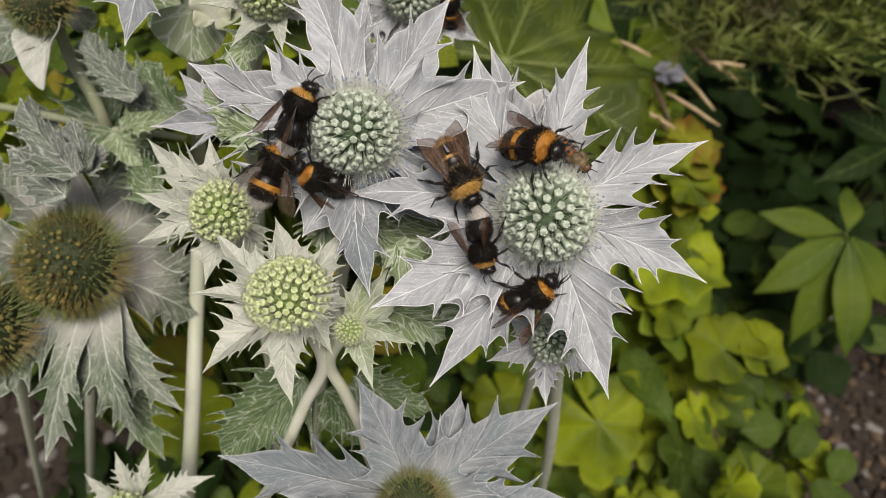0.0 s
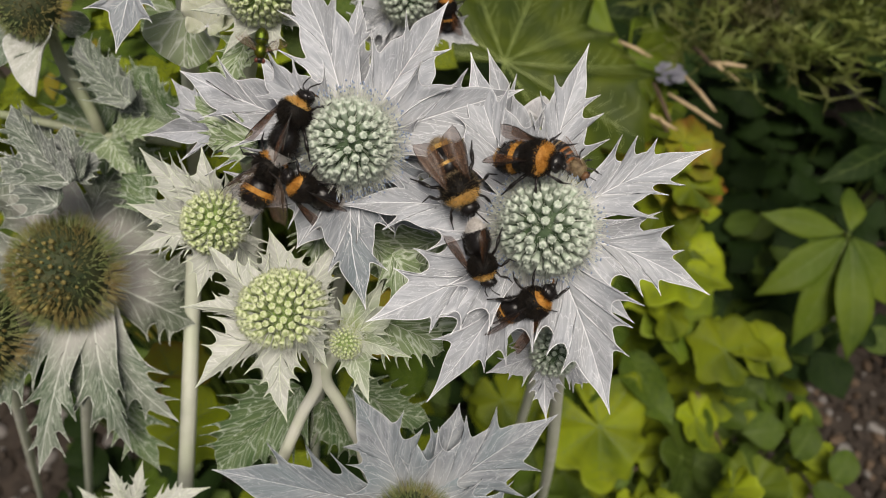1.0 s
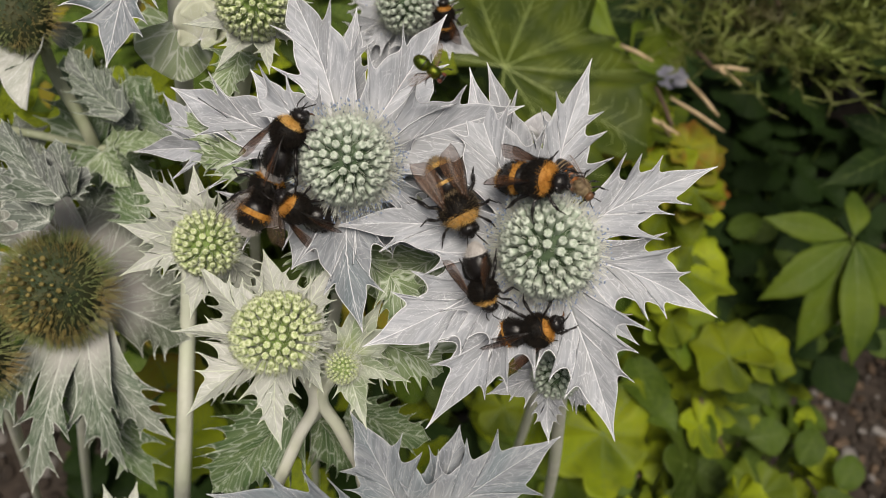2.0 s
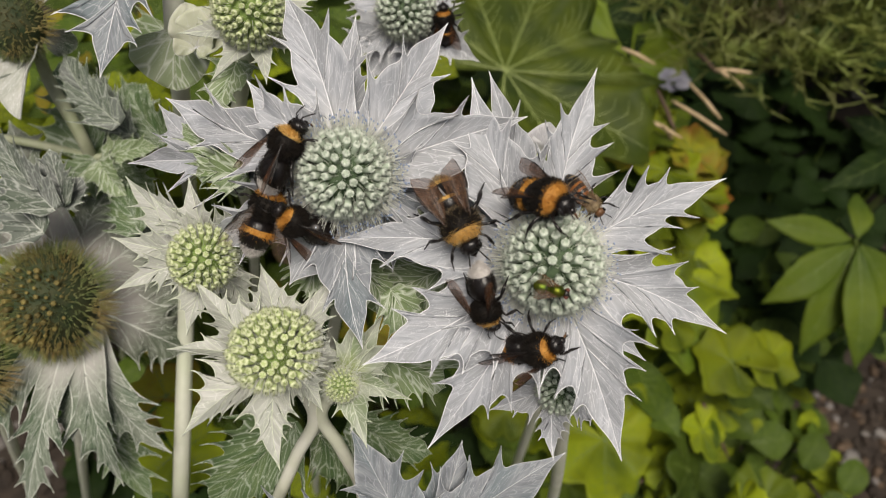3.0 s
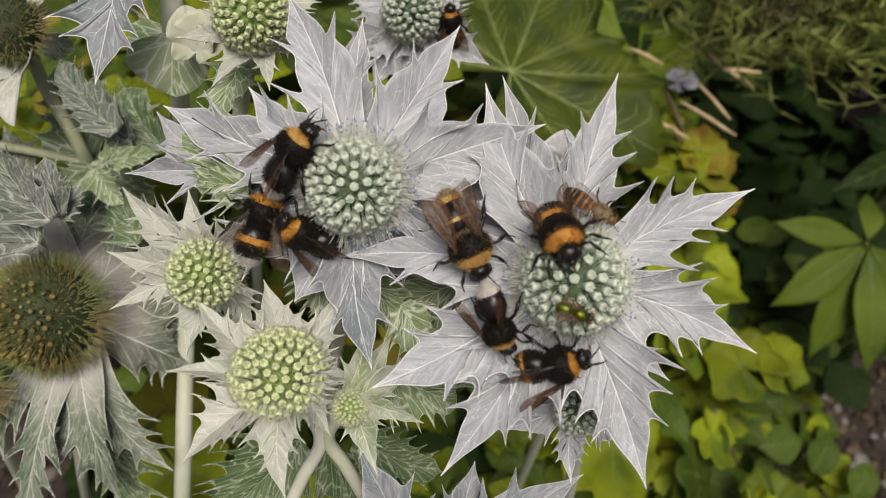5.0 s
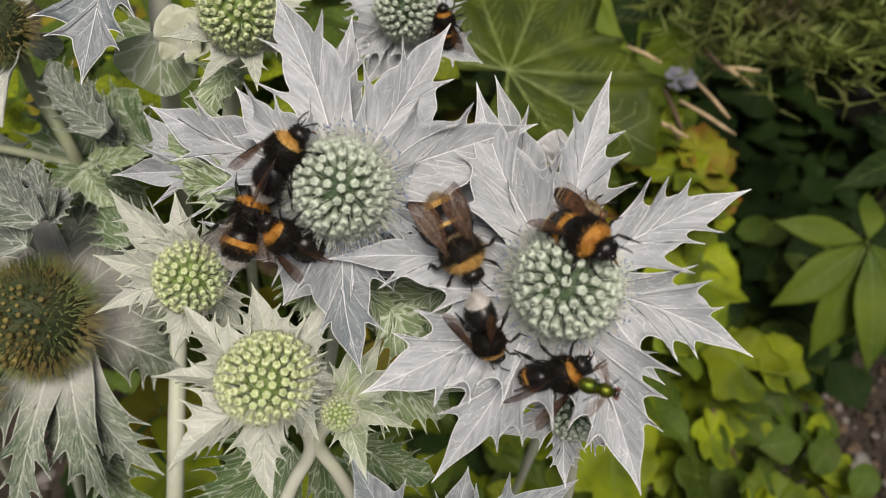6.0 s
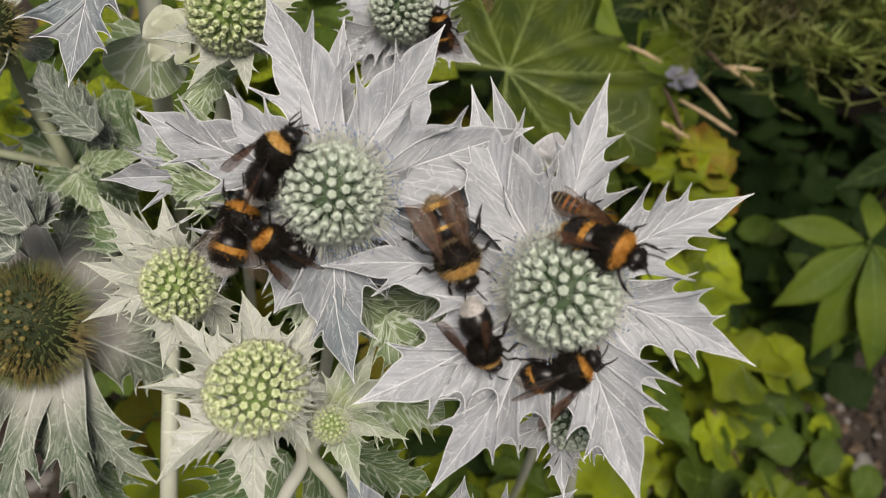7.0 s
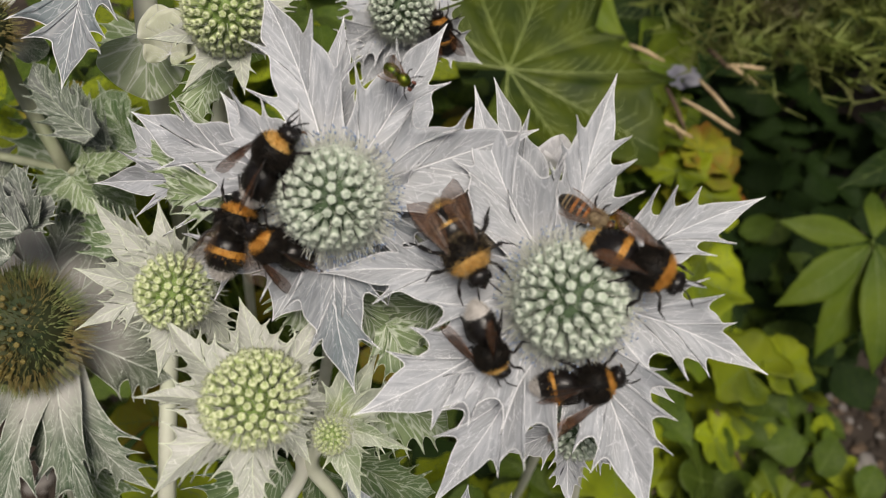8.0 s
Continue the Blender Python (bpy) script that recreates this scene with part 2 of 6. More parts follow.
class Soup:
    """Gathers vertices and faces of one mesh."""

    def __init__(self):
        self.v, self.f, self.i = [], [], []

    def add(self, verts, faces, mat=0):
        k = len(self.v)
        self.v.extend(verts)
        self.f.extend([tuple(a + k for a in f) for f in faces])
        self.i.extend([mat] * len(faces))

    def tube(self, pts, radii, sides=6, mat=0, cap=True):
        pts = [Vector(p) for p in pts]
        rings = []
        ref = (pts[-1] - pts[0]).orthogonal().normalized()
        for k, p in enumerate(pts):
            d = (pts[min(k + 1, len(pts) - 1)] - pts[max(k - 1, 0)]).normalized()
            a = (ref - d * ref.dot(d)).normalized()
            b = d.cross(a)
            r = radii[k] if isinstance(radii, (list, tuple)) else radii
            rings.append([p + (a * math.cos(t) + b * math.sin(t)) * r for t in (2 * math.pi * j / sides for j in range(sides))])
        faces = []
        for k in range(len(pts) - 1):
            for j in range(sides):
                faces.append((k * sides + j, k * sides + (j + 1) % sides, (k + 1) * sides + (j + 1) % sides, (k + 1) * sides + j))
        if cap:
            faces.append(tuple(range(sides))[::-1])
            faces.append(tuple(range((len(pts) - 1) * sides, len(pts) * sides)))
        self.add([v for r in rings for v in r], faces, mat)

    def ridge(self, pts, normals, r0, r1, mat=0, high=0.7):
        """A fine raised rib on a surface."""
        n = len(pts)
        verts, faces = [], []
        for k, p in enumerate(pts):
            d = (pts[min(k + 1, n - 1)] - pts[max(k - 1, 0)])
            s = d.cross(normals[k])
            s = s.normalized() if s.length > 1e-9 else Vector((1, 0, 0))
            r = r0 + (r1 - r0) * k / max(n - 1, 1)
            verts += [p - s * r, p + normals[k] * r * high, p + s * r]
            if k:
                a = 3 * k
                faces += [(a - 3, a - 2, a + 1, a), (a - 2, a - 1, a + 2, a + 1)]
        self.add(verts, faces, mat)

    def ball(self, c, rx, ry, rz, axes=None, rings=8, sides=12, mat=0):
        ax = axes or (Vector((1, 0, 0)), Vector((0, 1, 0)), Vector((0, 0, 1)))
        c = Vector(c)
        verts, faces = [], []
        for k in range(rings + 1):
            t = math.pi * k / rings
            for j in range(sides):
                p = 2 * math.pi * j / sides
                verts.append(c + ax[0] * (rx * math.cos(t)) + ax[1] * (ry * math.sin(t) * math.cos(p)) + ax[2] * (rz * math.sin(t) * math.sin(p)))
        for k in range(rings):
            for j in range(sides):
                faces.append((k * sides + j, (k + 1) * sides + j, (k + 1) * sides + (j + 1) % sides, k * sides + (j + 1) % sides))
        self.add(verts, faces, mat)

    def cone(self, a, b, r, sides=3, mat=0):
        a, b = Vector(a), Vector(b)
        o = (b - a).orthogonal().normalized()
        q = (b - a).normalized().cross(o)
        vs = [a + (o * math.cos(t) + q * math.sin(t)) * r for t in (2 * math.pi * j / sides for j in range(sides))] + [b]
        self.add(vs, [(j, (j + 1) % sides, sides) for j in range(sides)], mat)

    def made(self, name, mats, parent=None, label="", smooth=True, kind="", m=None):
        return solid(name, self.v, self.f, mats, parent, label, self.i, smooth, kind, m)


# ---- the sea holly ----
STAR = dict(first=0.47, last=0.70, narrow=0.58, depth=0.58, foot=0.40, reach=0.25)
YOUNG = dict(first=0.42, last=0.68, narrow=0.50, depth=0.54, foot=0.46, reach=0.26)
BROAD = dict(first=0.36, last=0.70, narrow=0.64, depth=0.68, foot=0.36, reach=0.22, needle=0.085)
DROOPING = dict(first=0.66, last=0.86, narrow=0.66, depth=0.50, foot=0.62, reach=0.30, needle=0.05)
JAGGED = dict(first=0.24, last=0.84, narrow=0.50, depth=0.60, foot=0.34, reach=0.20)
SMOOTH = dict(first=0.5, last=0.5, narrow=1.0, depth=1.0, foot=0.3, reach=0.0)


def bezier(p0, p1, p2, p3, n):
    """n points of a curve in the plane, without its last one."""
    out = []
    for k in range(n):
        t = k / n
        a, b, c, d = (1 - t) ** 3, 3 * t * (1 - t) ** 2, 3 * t * t * (1 - t), t ** 3
        out.append((a * p0[0] + b * p1[0] + c * p2[0] + d * p3[0], a * p0[1] + b * p1[1] + c * p2[1] + d * p3[1]))
    return out


def leaf_edge(rng, length, half, teeth, first, last, narrow, depth, foot, reach, needle=0.035):
    """One edge of a bract from its root to its tip, in metres along and across it, and which of its points are the points of spines.
    The edge scoops in behind each spine and swings out again to the next; the last stretch is a long thin point."""
    if not teeth:
        pts = [(length * k / 30, half * max(foot * (1 - k / 6), math.sin(math.pi * (k / 30) ** 0.85) ** 0.62 if 0 < k < 30 else 0.0)) for k in range(31)]
        pts[-1] = (length, 0.0)
        return pts, [8, 13, 18, 23]
    pts, spines = [], []
    at = (0.0, half * foot)
    for k in range(teeth):
        f = k / max(teeth - 1, 1)
        tip = (length * (first + (last - first) * f + rng.uniform(-0.25, 0.25) * min(0.16, (last - first) / teeth)), half * (1 - (1 - narrow) * f) * rng.uniform(0.86, 1.14))
        slope = radians(rng.uniform(34, 52))
        way = (math.cos(slope), math.sin(slope))
        gap = max(tip[0] - at[0], length * 0.03)
        ln = min(length * reach * rng.uniform(0.8, 1.2), gap * 1.15)
        low = (tip[0] + length * 0.005, tip[1] * (depth + rng.uniform(-0.08, 0.08)))
        tip = (tip[0] + way[0] * length * needle, tip[1] + way[1] * length * needle)
        pts += bezier(at, (at[0] + gap * 0.6, at[1] + (half * 0.20 if k == 0 else 0)), (tip[0] - way[0] * ln * 0.85, tip[1] - way[1] * ln * 0.85), tip, 10 if k == 0 else 7)
        spines.append(len(pts))
        pts += bezier(tip, (tip[0] - way[0] * ln * 0.70, tip[1] - way[1] * ln * 0.78), (low[0] - length * 0.025, low[1] + half * 0.02), low, 6)
        at = low
    gap = length - at[0]
    pts += bezier(at, (at[0] + gap * 0.30, at[1] * 0.86), (at[0] + gap * 0.52, at[1] * 0.16), (length, 0.0), 12) + [(length, 0.0)]
    return pts, spines


def bract(parent, origin, root, tip, width, teeth, bow, up, mats, seed, name="bract", cup=0.25, wave=0.05, label="", fold=0.28, rib=1.0, shape=STAR, thickness=0.00025, twist=0.5, net=1.0):
    """A spiny bract or leaf: fibres slant forward from the midrib to a scooped, spiny edge; a vein runs out to every spine, with finer ones between."""
    rng = random.Random(seed)
    root, tip = Vector(root) - origin, Vector(tip) - origin
    x, y, z = frame_of(tip - root, up)
    length = (tip - root).length
    half = width / 2
    turn = rng.uniform(-twist, twist)
    fold *= rng.uniform(0.2, 1.8)
    side_bend = rng.uniform(-0.06, 0.06)
    bend_back = rng.uniform(-0.10, 0.06)
    ph = [rng.uniform(0, 6.28) for _ in range(6)]

    def place(along, across):
        u = along / length
        v = abs(across)
        w = v / half
        k = 0 if across < 0 else 1
        zz = cup * v * v / half + fold * v + wave * half * w * math.sin(7 * u + ph[k]) * 1.5 + 0.05 * half * w * math.sin(19 * u + ph[2 + k]) + 0.025 * half * math.sin(16 * u + 5 * across / half + ph[4]) * min(1, 2 * w)
        tw = turn * (u - 0.2)
        mid = root + x * along + z * (bow * length * 4 * u * (1 - u) + bend_back * length * max(0.0, u - 0.5) ** 2) + y * (side_bend * length * math.sin(math.pi * min(u, 1)))
        return mid + y * (across * math.cos(tw) - zz * math.sin(tw)) + z * (zz * math.cos(tw) + across * math.sin(tw))

    rows = (0.0, 0.14, 0.32, 0.52, 0.72, 0.88, 1.0)
    verts, faces, age, grid, ribs = [], [], [], [], []
    e = length * 0.004
    for sg in (-1, 1):
        edge, spines = leaf_edge(rng, length, half, teeth, **shape)
        feet, m = [], -1e9
        for along, across in edge:
            m = max(m + e * 0.2, along - across * 2.6)
            feet.append(m)
        lo, hi = feet[0], feet[-1]
        feet = [length * (0.02 + 0.98 * ((m - lo) / (hi - lo)) ** 1.25) if m > lo else 0.0 for m in feet]

        def fibre(i, a):
            (along, across), foot_ = edge[i], feet[i]
            return foot_ + (along - foot_) * a, sg * across * a * (0.80 + 0.20 * a)

        base, w, n = len(verts), len(rows), len(edge)
        for i in range(n):
            reach_ = math.hypot(edge[i][0] - feet[i], edge[i][1])
            for a in rows:
                p = fibre(i, a)
                verts.append(place(*p))
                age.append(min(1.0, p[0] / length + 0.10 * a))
                grid += [0.30 * a * reach_ + seed * 0.013, 0.5 * (feet[i] + i / n * length), 0.01 if sg < 0 else 0.0]
        for i in range(n - 1):
            for j in range(w - 1):
                q = (base + i * w + j, base + (i + 1) * w + j, base + (i + 1) * w + j + 1, base + i * w + j + 1)
                faces.append(q if sg > 0 else q[::-1])
        R = 0.00015 * (width / 0.016) ** 0.5 * rib
        marks, mains = [0] + spines + [n - 1], list(spines)
        for i in spines:
            ribs.append(([fibre(i, j / 8) for j in range(9)], R * 0.42, R * 0.24))
        for i0, i1 in zip(marks, marks[1:]):
            for f in (0.25, 0.5, 0.75) if i0 == 0 else (0.35, 0.7):
                i = int(round(i0 + (i1 - i0) * f))
                a1 = rng.uniform(0.75, 0.95)
                mains.append(i)
                ribs.append(([fibre(i, a1 * j / 7) for j in range(8)], R * 0.27, R * 0.11))
        # finer branches that leave the side veins towards the edge
        for i in mains:
            for _ in range(int(3 * net)):
                a = rng.uniform(0.25, 0.72)
                j1 = max(0, min(n - 1, i + rng.choice((-3, -2, 2, 3))))
                p, q = fibre(i, a), fibre(j1, min(0.96, a + rng.uniform(0.18, 0.28)))
                ribs.append(([(p[0] + (q[0] - p[0]) * t, p[1] + (q[1] - p[1]) * t) for t in (0, 0.5, 1)], R * 0.15, R * 0.10))
        ribs.append(([(p[0], sg * p[1]) for p in edge], R * 0.60, R * 0.45))
    ribs.append(([(length * k / 20, 0.0) for k in range(21)], R * 1.0, R * 0.40))
    blade = solid(name, verts, faces, mats[0], parent, label)
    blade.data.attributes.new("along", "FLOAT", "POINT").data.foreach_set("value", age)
    blade.data.attributes.new("lay", "FLOAT_VECTOR", "POINT").data.foreach_set("vector", grid)
    thick(blade, thickness)

    veins = Soup()
    for path, r0, r1 in ribs:
        pts, nrm = [], []
        for along, across in path:
            p = place(along, across)
            n = (place(along + e, across) - p).cross(place(along, across + e) - p)
            n = n.normalized() if n.length > 1e-14 else z
            if n.dot(z) < 0:
                n = -n
            pts.append(p + n * 0.00003)
            nrm.append(n)
        veins.ridge(pts, nrm, r0, r1)
    veins.made("venation", mats[1], blade, "raised white veins and edge")
    return blade


def floret_mesh(mats):
    """A bud of one floret, one unit high: a plump tube with five pointed sepals folded over its top."""
    n = 8
    prof = [(0.0, 0.24), (0.40, 0.31), (0.80, 0.36), (0.95, 0.27)]
    verts, faces, idx = [], [], []
    for z, r in prof:
        verts += [Vector((r * math.cos(2 * math.pi * j / n), r * math.sin(2 * math.pi * j / n), z)) for j in range(n)]
    for k in range(len(prof) - 1):
        for j in range(n):
            faces.append((k * n + j, k * n + (j + 1) % n, (k + 1) * n + (j + 1) % n, (k + 1) * n + j))
            idx.append(1 if k == 2 else 0)
    top = len(verts)
    verts.append(Vector((0, 0, 0.86)))
    for j in range(n):
        faces.append((3 * n + j, 3 * n + (j + 1) % n, top))
        idx.append(0)
    for j in range(5):
        a = 2 * math.pi * j / 5
        c = Vector((math.cos(a), math.sin(a), 0))
        d = Vector((-math.sin(a), math.cos(a), 0))
        k = len(verts)
        verts += [c * 0.36 + d * 0.15 + Vector((0, 0, 0.78)), c * 0.36 - d * 0.15 + Vector((0, 0, 0.78)), c * 0.12 + Vector((0, 0, 0.95)), c * 0.20 + Vector((0, 0, 1.16))]
        faces += [(k, k + 1, k + 3), (k, k + 3, k + 2), (k + 1, k + 2, k + 3)]
        idx += [1, 1, 1]
    me = bpy.data.meshes.new("floret")
    me.from_pydata(verts, [], faces)
    for m in mats:
        me.materials.append(m)
    me.polygons.foreach_set("material_index", idx)
    me.polygons.foreach_set("use_smooth", [True] * len(faces))
    return me


FLORET_BROWN = material("withered golden-brown floret", (0.13, 0.09, 0.025), (0.24, 0.21, 0.06), 900, 0.7, random_value=0.4)
FLORETS = {"brown": floret_mesh((FLORET_BROWN, FLORET_BROWN)), "grey": floret_mesh((FLORET_GREY, FLORET_TIP)), "lime": floret_mesh((FLORET_LIME, TIP_LIME))}


def head_points(n, low):
    """Points spread evenly over a dome, from its top down to the height low."""
    out = []
    for k in range(n):
        h = 1 - (1 - low) * (k + 0.5) / n
        r = math.sqrt(max(0, 1 - h * h))
        a = k * 2.399963
        out.append(Vector((r * math.cos(a), r * math.sin(a), h)))
    return out


def turn_to(d):
    return Vector(d).to_track_quat("Z", "Y").to_matrix().to_4x4()


def cone_head(flower, axis, radius, height, n, style, seed, whiskers=1.0, anthers=0, low=-0.35, withered=0.0):
    """The flower's head: a core with a spiral of florets, fine pale bracteoles between them and a fringe of threads at its foot."""
    rng = random.Random(seed)
    t = turn_to(axis)
    centre = Vector(axis).normalized() * height * 0.55
    size = (radius, radius, height * 0.62)
    core = Soup()
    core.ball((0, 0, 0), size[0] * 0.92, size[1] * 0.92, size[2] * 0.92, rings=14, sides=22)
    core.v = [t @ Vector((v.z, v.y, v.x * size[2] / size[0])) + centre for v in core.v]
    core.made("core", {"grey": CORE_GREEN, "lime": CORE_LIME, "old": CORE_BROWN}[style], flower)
    pts = head_points(n, low)
    need = Soup()
    step = radius * math.sqrt(4 * math.pi * 0.5 * (1 - low) / n) * 0.98
    for k, p in enumerate(pts):
        nrm = Vector((p.x / size[0], p.y / size[1], p.z / size[2])).normalized()
        at = t @ Vector((p.x * size[0] * 0.90, p.y * size[1] * 0.90, p.z * size[2] * 0.90)) + centre
        out = (t.to_3x3() @ nrm).normalized()
        wob = Vector((rng.gauss(0, 1), rng.gauss(0, 1), rng.gauss(0, 1))) * 0.09
        if style != "old" or (k < n * withered and rng.random() < 0.65):
            f = new("floret", FLORETS["brown" if style == "old" else style])
            f.parent = flower
            small = rng.uniform(0.4, 0.8) if style == "old" else 1.0
            sc = small * step * rng.uniform(1.06, 1.2)
            f.matrix_basis = Matrix.Translation(at) @ turn_to(out + wob) @ Matrix.Rotation(rng.uniform(0, 6.28), 4, "Z") @ Matrix.Diagonal((sc, sc, small * step * 1.32 * rng.uniform(0.9, 1.1), 1))
        a, b = frame_of(out, Vector((0.3, 0.5, 0.8)))[1:]
        edge = 1.0 + 1.4 * max(0.0, 0.45 - p.z)
        for j in range((6 if p.z > 0.4 else 14) if style != "old" else 7):
            g = rng.uniform(0, 6.28)
            o = at + (a * math.cos(g) + b * math.sin(g)) * step * rng.uniform(0.42, 0.56)
            ln = step * rng.uniform(1.0, 1.6) * edge * whiskers
            need.cone(o, o + (out + (a * math.cos(g) + b * math.sin(g)) * rng.uniform(0, 0.35) + wob).normalized() * ln, step * (0.035 if style != "old" else 0.065), 3)
    need.made("bristle_coat", NEEDLE_OLD if style == "old" else NEEDLE_PALE, flower, kind="stuff", smooth=False)
    if anthers:
        st = Soup()
        for k in range(anthers):
            g = rng.uniform(0, 6.28)
            h = rng.uniform(-0.45, 0.0)
            r = math.sqrt(1 - h * h)
            d = Vector((r * math.cos(g), r * math.sin(g), h))
            o = Vector((d.x * size[0] * 0.85, d.y * size[1] * 0.85, d.z * size[2] * 0.85))
            e = o + (d + Vector((rng.gauss(0, 0.2), rng.gauss(0, 0.2), rng.uniform(0, 0.5)))).normalized() * rng.uniform(0.0022, 0.0075)
            o, e = t @ o + centre, t @ e + centre
            st.tube([o, (o + e) / 2 + Vector((0, 0, 0.0002)), e], [0.00009, 0.00008, 0.00006], 3, 0, False)
            if rng.random() < 0.4:
                st.ball(e, 0.00022, 0.00016, 0.00042, rings=4, sides=5, mat=1)
        st.made("stamen_fringe", (NEEDLE_PALE, ANTHER_BLUE), flower, kind="stuff")


def stalk(name, flower, origin, pts, r0, r1, mat=None, label=""):
    s = Soup()
    pts = [Vector(p) - origin for p in pts]
    fine = []
    for k in range(len(pts) - 1):
        a, b = pts[max(k - 1, 0)], pts[min(k + 2, len(pts) - 1)]
        for j in range(6):
            u = j / 6
            p, q = pts[k], pts[k + 1]
            fine.append(0.5 * ((2 * p) + (q - a) * u + (2 * a - 5 * p + 4 * q - b) * u * u + (3 * p - a - 3 * q + b) * u ** 3))
    fine.append(pts[-1])
    n = len(fine)
    s.tube(fine, [r0 + (r1 - r0) * k / (n - 1) for k in range(n)], 10)
    return s.made(name, mat or STEM_PALE, flower, label)


OLD_DARK, LIMEY = (BRACT_OLD_DARK, VEIN_OLD), (BRACT_LIME, VEIN_GREEN)
SILVER, BLUE, GREENISH, OLD = (BRACT_SILVER, VEIN_PALE), (BRACT_BLUE, VEIN_BLUE), (BRACT_GREEN, VEIN_GREEN), (BRACT_OLD, VEIN_OLD)
NET = (LEAF_NET, VEIN_GREEN)
HOLLY = (LEAF_HOLLY, VEIN_HOLLY)
VIEWWARD = Vector((0, -0.57, 0.82))


def flower(label, base, axis, head, style, bracts, mats, seed, whiskers=1.0, anthers=0, name="sea_holly_flower", low=-0.35, stem=None, stem_mat=None, stem_r=(0.0022, 0.0028), inset=0.35, group="sea holly flowers", withered=0.0, **kw):
    """base: where the bracts join; head: radius, height and number of florets; bracts: tip, width, spines a side, bow."""
    base = Vector(base)
    axis = Vector(axis).normalized()
    f = thing(name, base, label, "flower", group)
    cone_head(f, axis, *head, style, seed, whiskers, anthers, low, withered)
    for k, (tip, width, teeth, bow, *more) in enumerate(bracts):
        d = Vector(tip) - base
        d = d - axis * d.dot(axis)
        root = base + d.normalized() * head[0] * inset + axis * (0.0006 * (k % 3) - 0.001)
        bract(f, base, root, tip, width, teeth, bow, axis, more[0] if more else mats, seed * 50 + k, cup=0.22 if k % 2 else 0.32, **kw)
    if stem:
        stalk("stem", f, base, [base, *stem], *stem_r, stem_mat)
    return f


# silver flower with three bumblebees
flower("silver sea holly flower with spiny veined bracts and grey-green cone", (-0.0214, 0.1262, 0.7511), (0.02, -0.66, 0.75), (0.0087, 0.0146, 128), "grey", [
    ((-0.0686, 0.1477, 0.7563), 0.0234, 2, 0.05),
    ((-0.0384, 0.1690, 0.7712), 0.0223, 2, 0.06),
    ((-0.0210, 0.1675, 0.7654), 0.0152, 3, 0.02),
    ((0.0024, 0.1605, 0.7678), 0.0223, 2, 0.05),
    ((0.0209, 0.1357, 0.7602), 0.0245, 2, 0.05),
    ((0.0046, 0.1259, 0.7435), 0.0202, 3, 0.03),
    # the next two silver bracts get the darker BRACT_BLUE as painted shade
    ((-0.0014, 0.1130, 0.7296), 0.0234, 2, 0.04, (BRACT_BLUE, VEIN_PALE)),
    ((-0.0189, 0.0931, 0.7254), 0.0202, 2, 0.06, (BRACT_BLUE, VEIN_PALE)),
    ((-0.0372, 0.1081, 0.7311), 0.0259, 3, 0.05),
    ((-0.0611, 0.1186, 0.7360), 0.0213, 2, 0.03),
    ((-0.0860, 0.1471, 0.7327), 0.0223, 2, 0.05),
    ((-0.0456, 0.1444, 0.7646), 0.0190, 2, 0.04),
], SILVER, 1, 1.0, 1300, shape=STAR, stem=[(-0.0257, 0.1468, 0.7142), (-0.0449, 0.1563, 0.6232), (-0.0819, 0.1626, 0.4445), (-0.1638, 0.2412, -0.0498)])

# silver flower with four bumblebees and the honeybee
flower("large silver sea holly flower with long spiny star-shaped bracts", (0.0249, 0.1066, 0.7423), (-0.03, -0.60, 0.78), (0.0092, 0.0152, 126), "grey", [
    ((0.0671, 0.1234, 0.7516), 0.0180, 3, 0.02),
    ((0.0651, 0.0918, 0.7343), 0.0198, 3, 0.03),
    ((0.0502, 0.0921, 0.7198), 0.0126, 2, 0.02),
    ((0.0405, 0.0674, 0.7197), 0.0254, 3, 0.03),
    ((-0.0033, 0.0702, 0.7204), 0.0225, 3, 0.03),
    ((-0.0178, 0.0857, 0.7325), 0.0256, 3, 0.03),
    ((-0.0259, 0.1122, 0.7437), 0.0202, 2, 0.05),
    ((0.0078, 0.1449, 0.7641), 0.0232, 2, 0.04),
    ((-0.0014, 0.1361, 0.7458), 0.0202, 2, 0.04),
    ((0.0128, 0.1575, 0.7559), 0.0144, 2, 0.04),
    ((0.0366, 0.1426, 0.7687), 0.0172, 3, 0.04),
], SILVER, 2, 1.0, 1300, shape=STAR, stem=[(0.0341, 0.1219, 0.6968), (0.0429, 0.1403, 0.6120), (0.0471, 0.1673, 0.3868), (0.0556, 0.2412, -0.0498)])

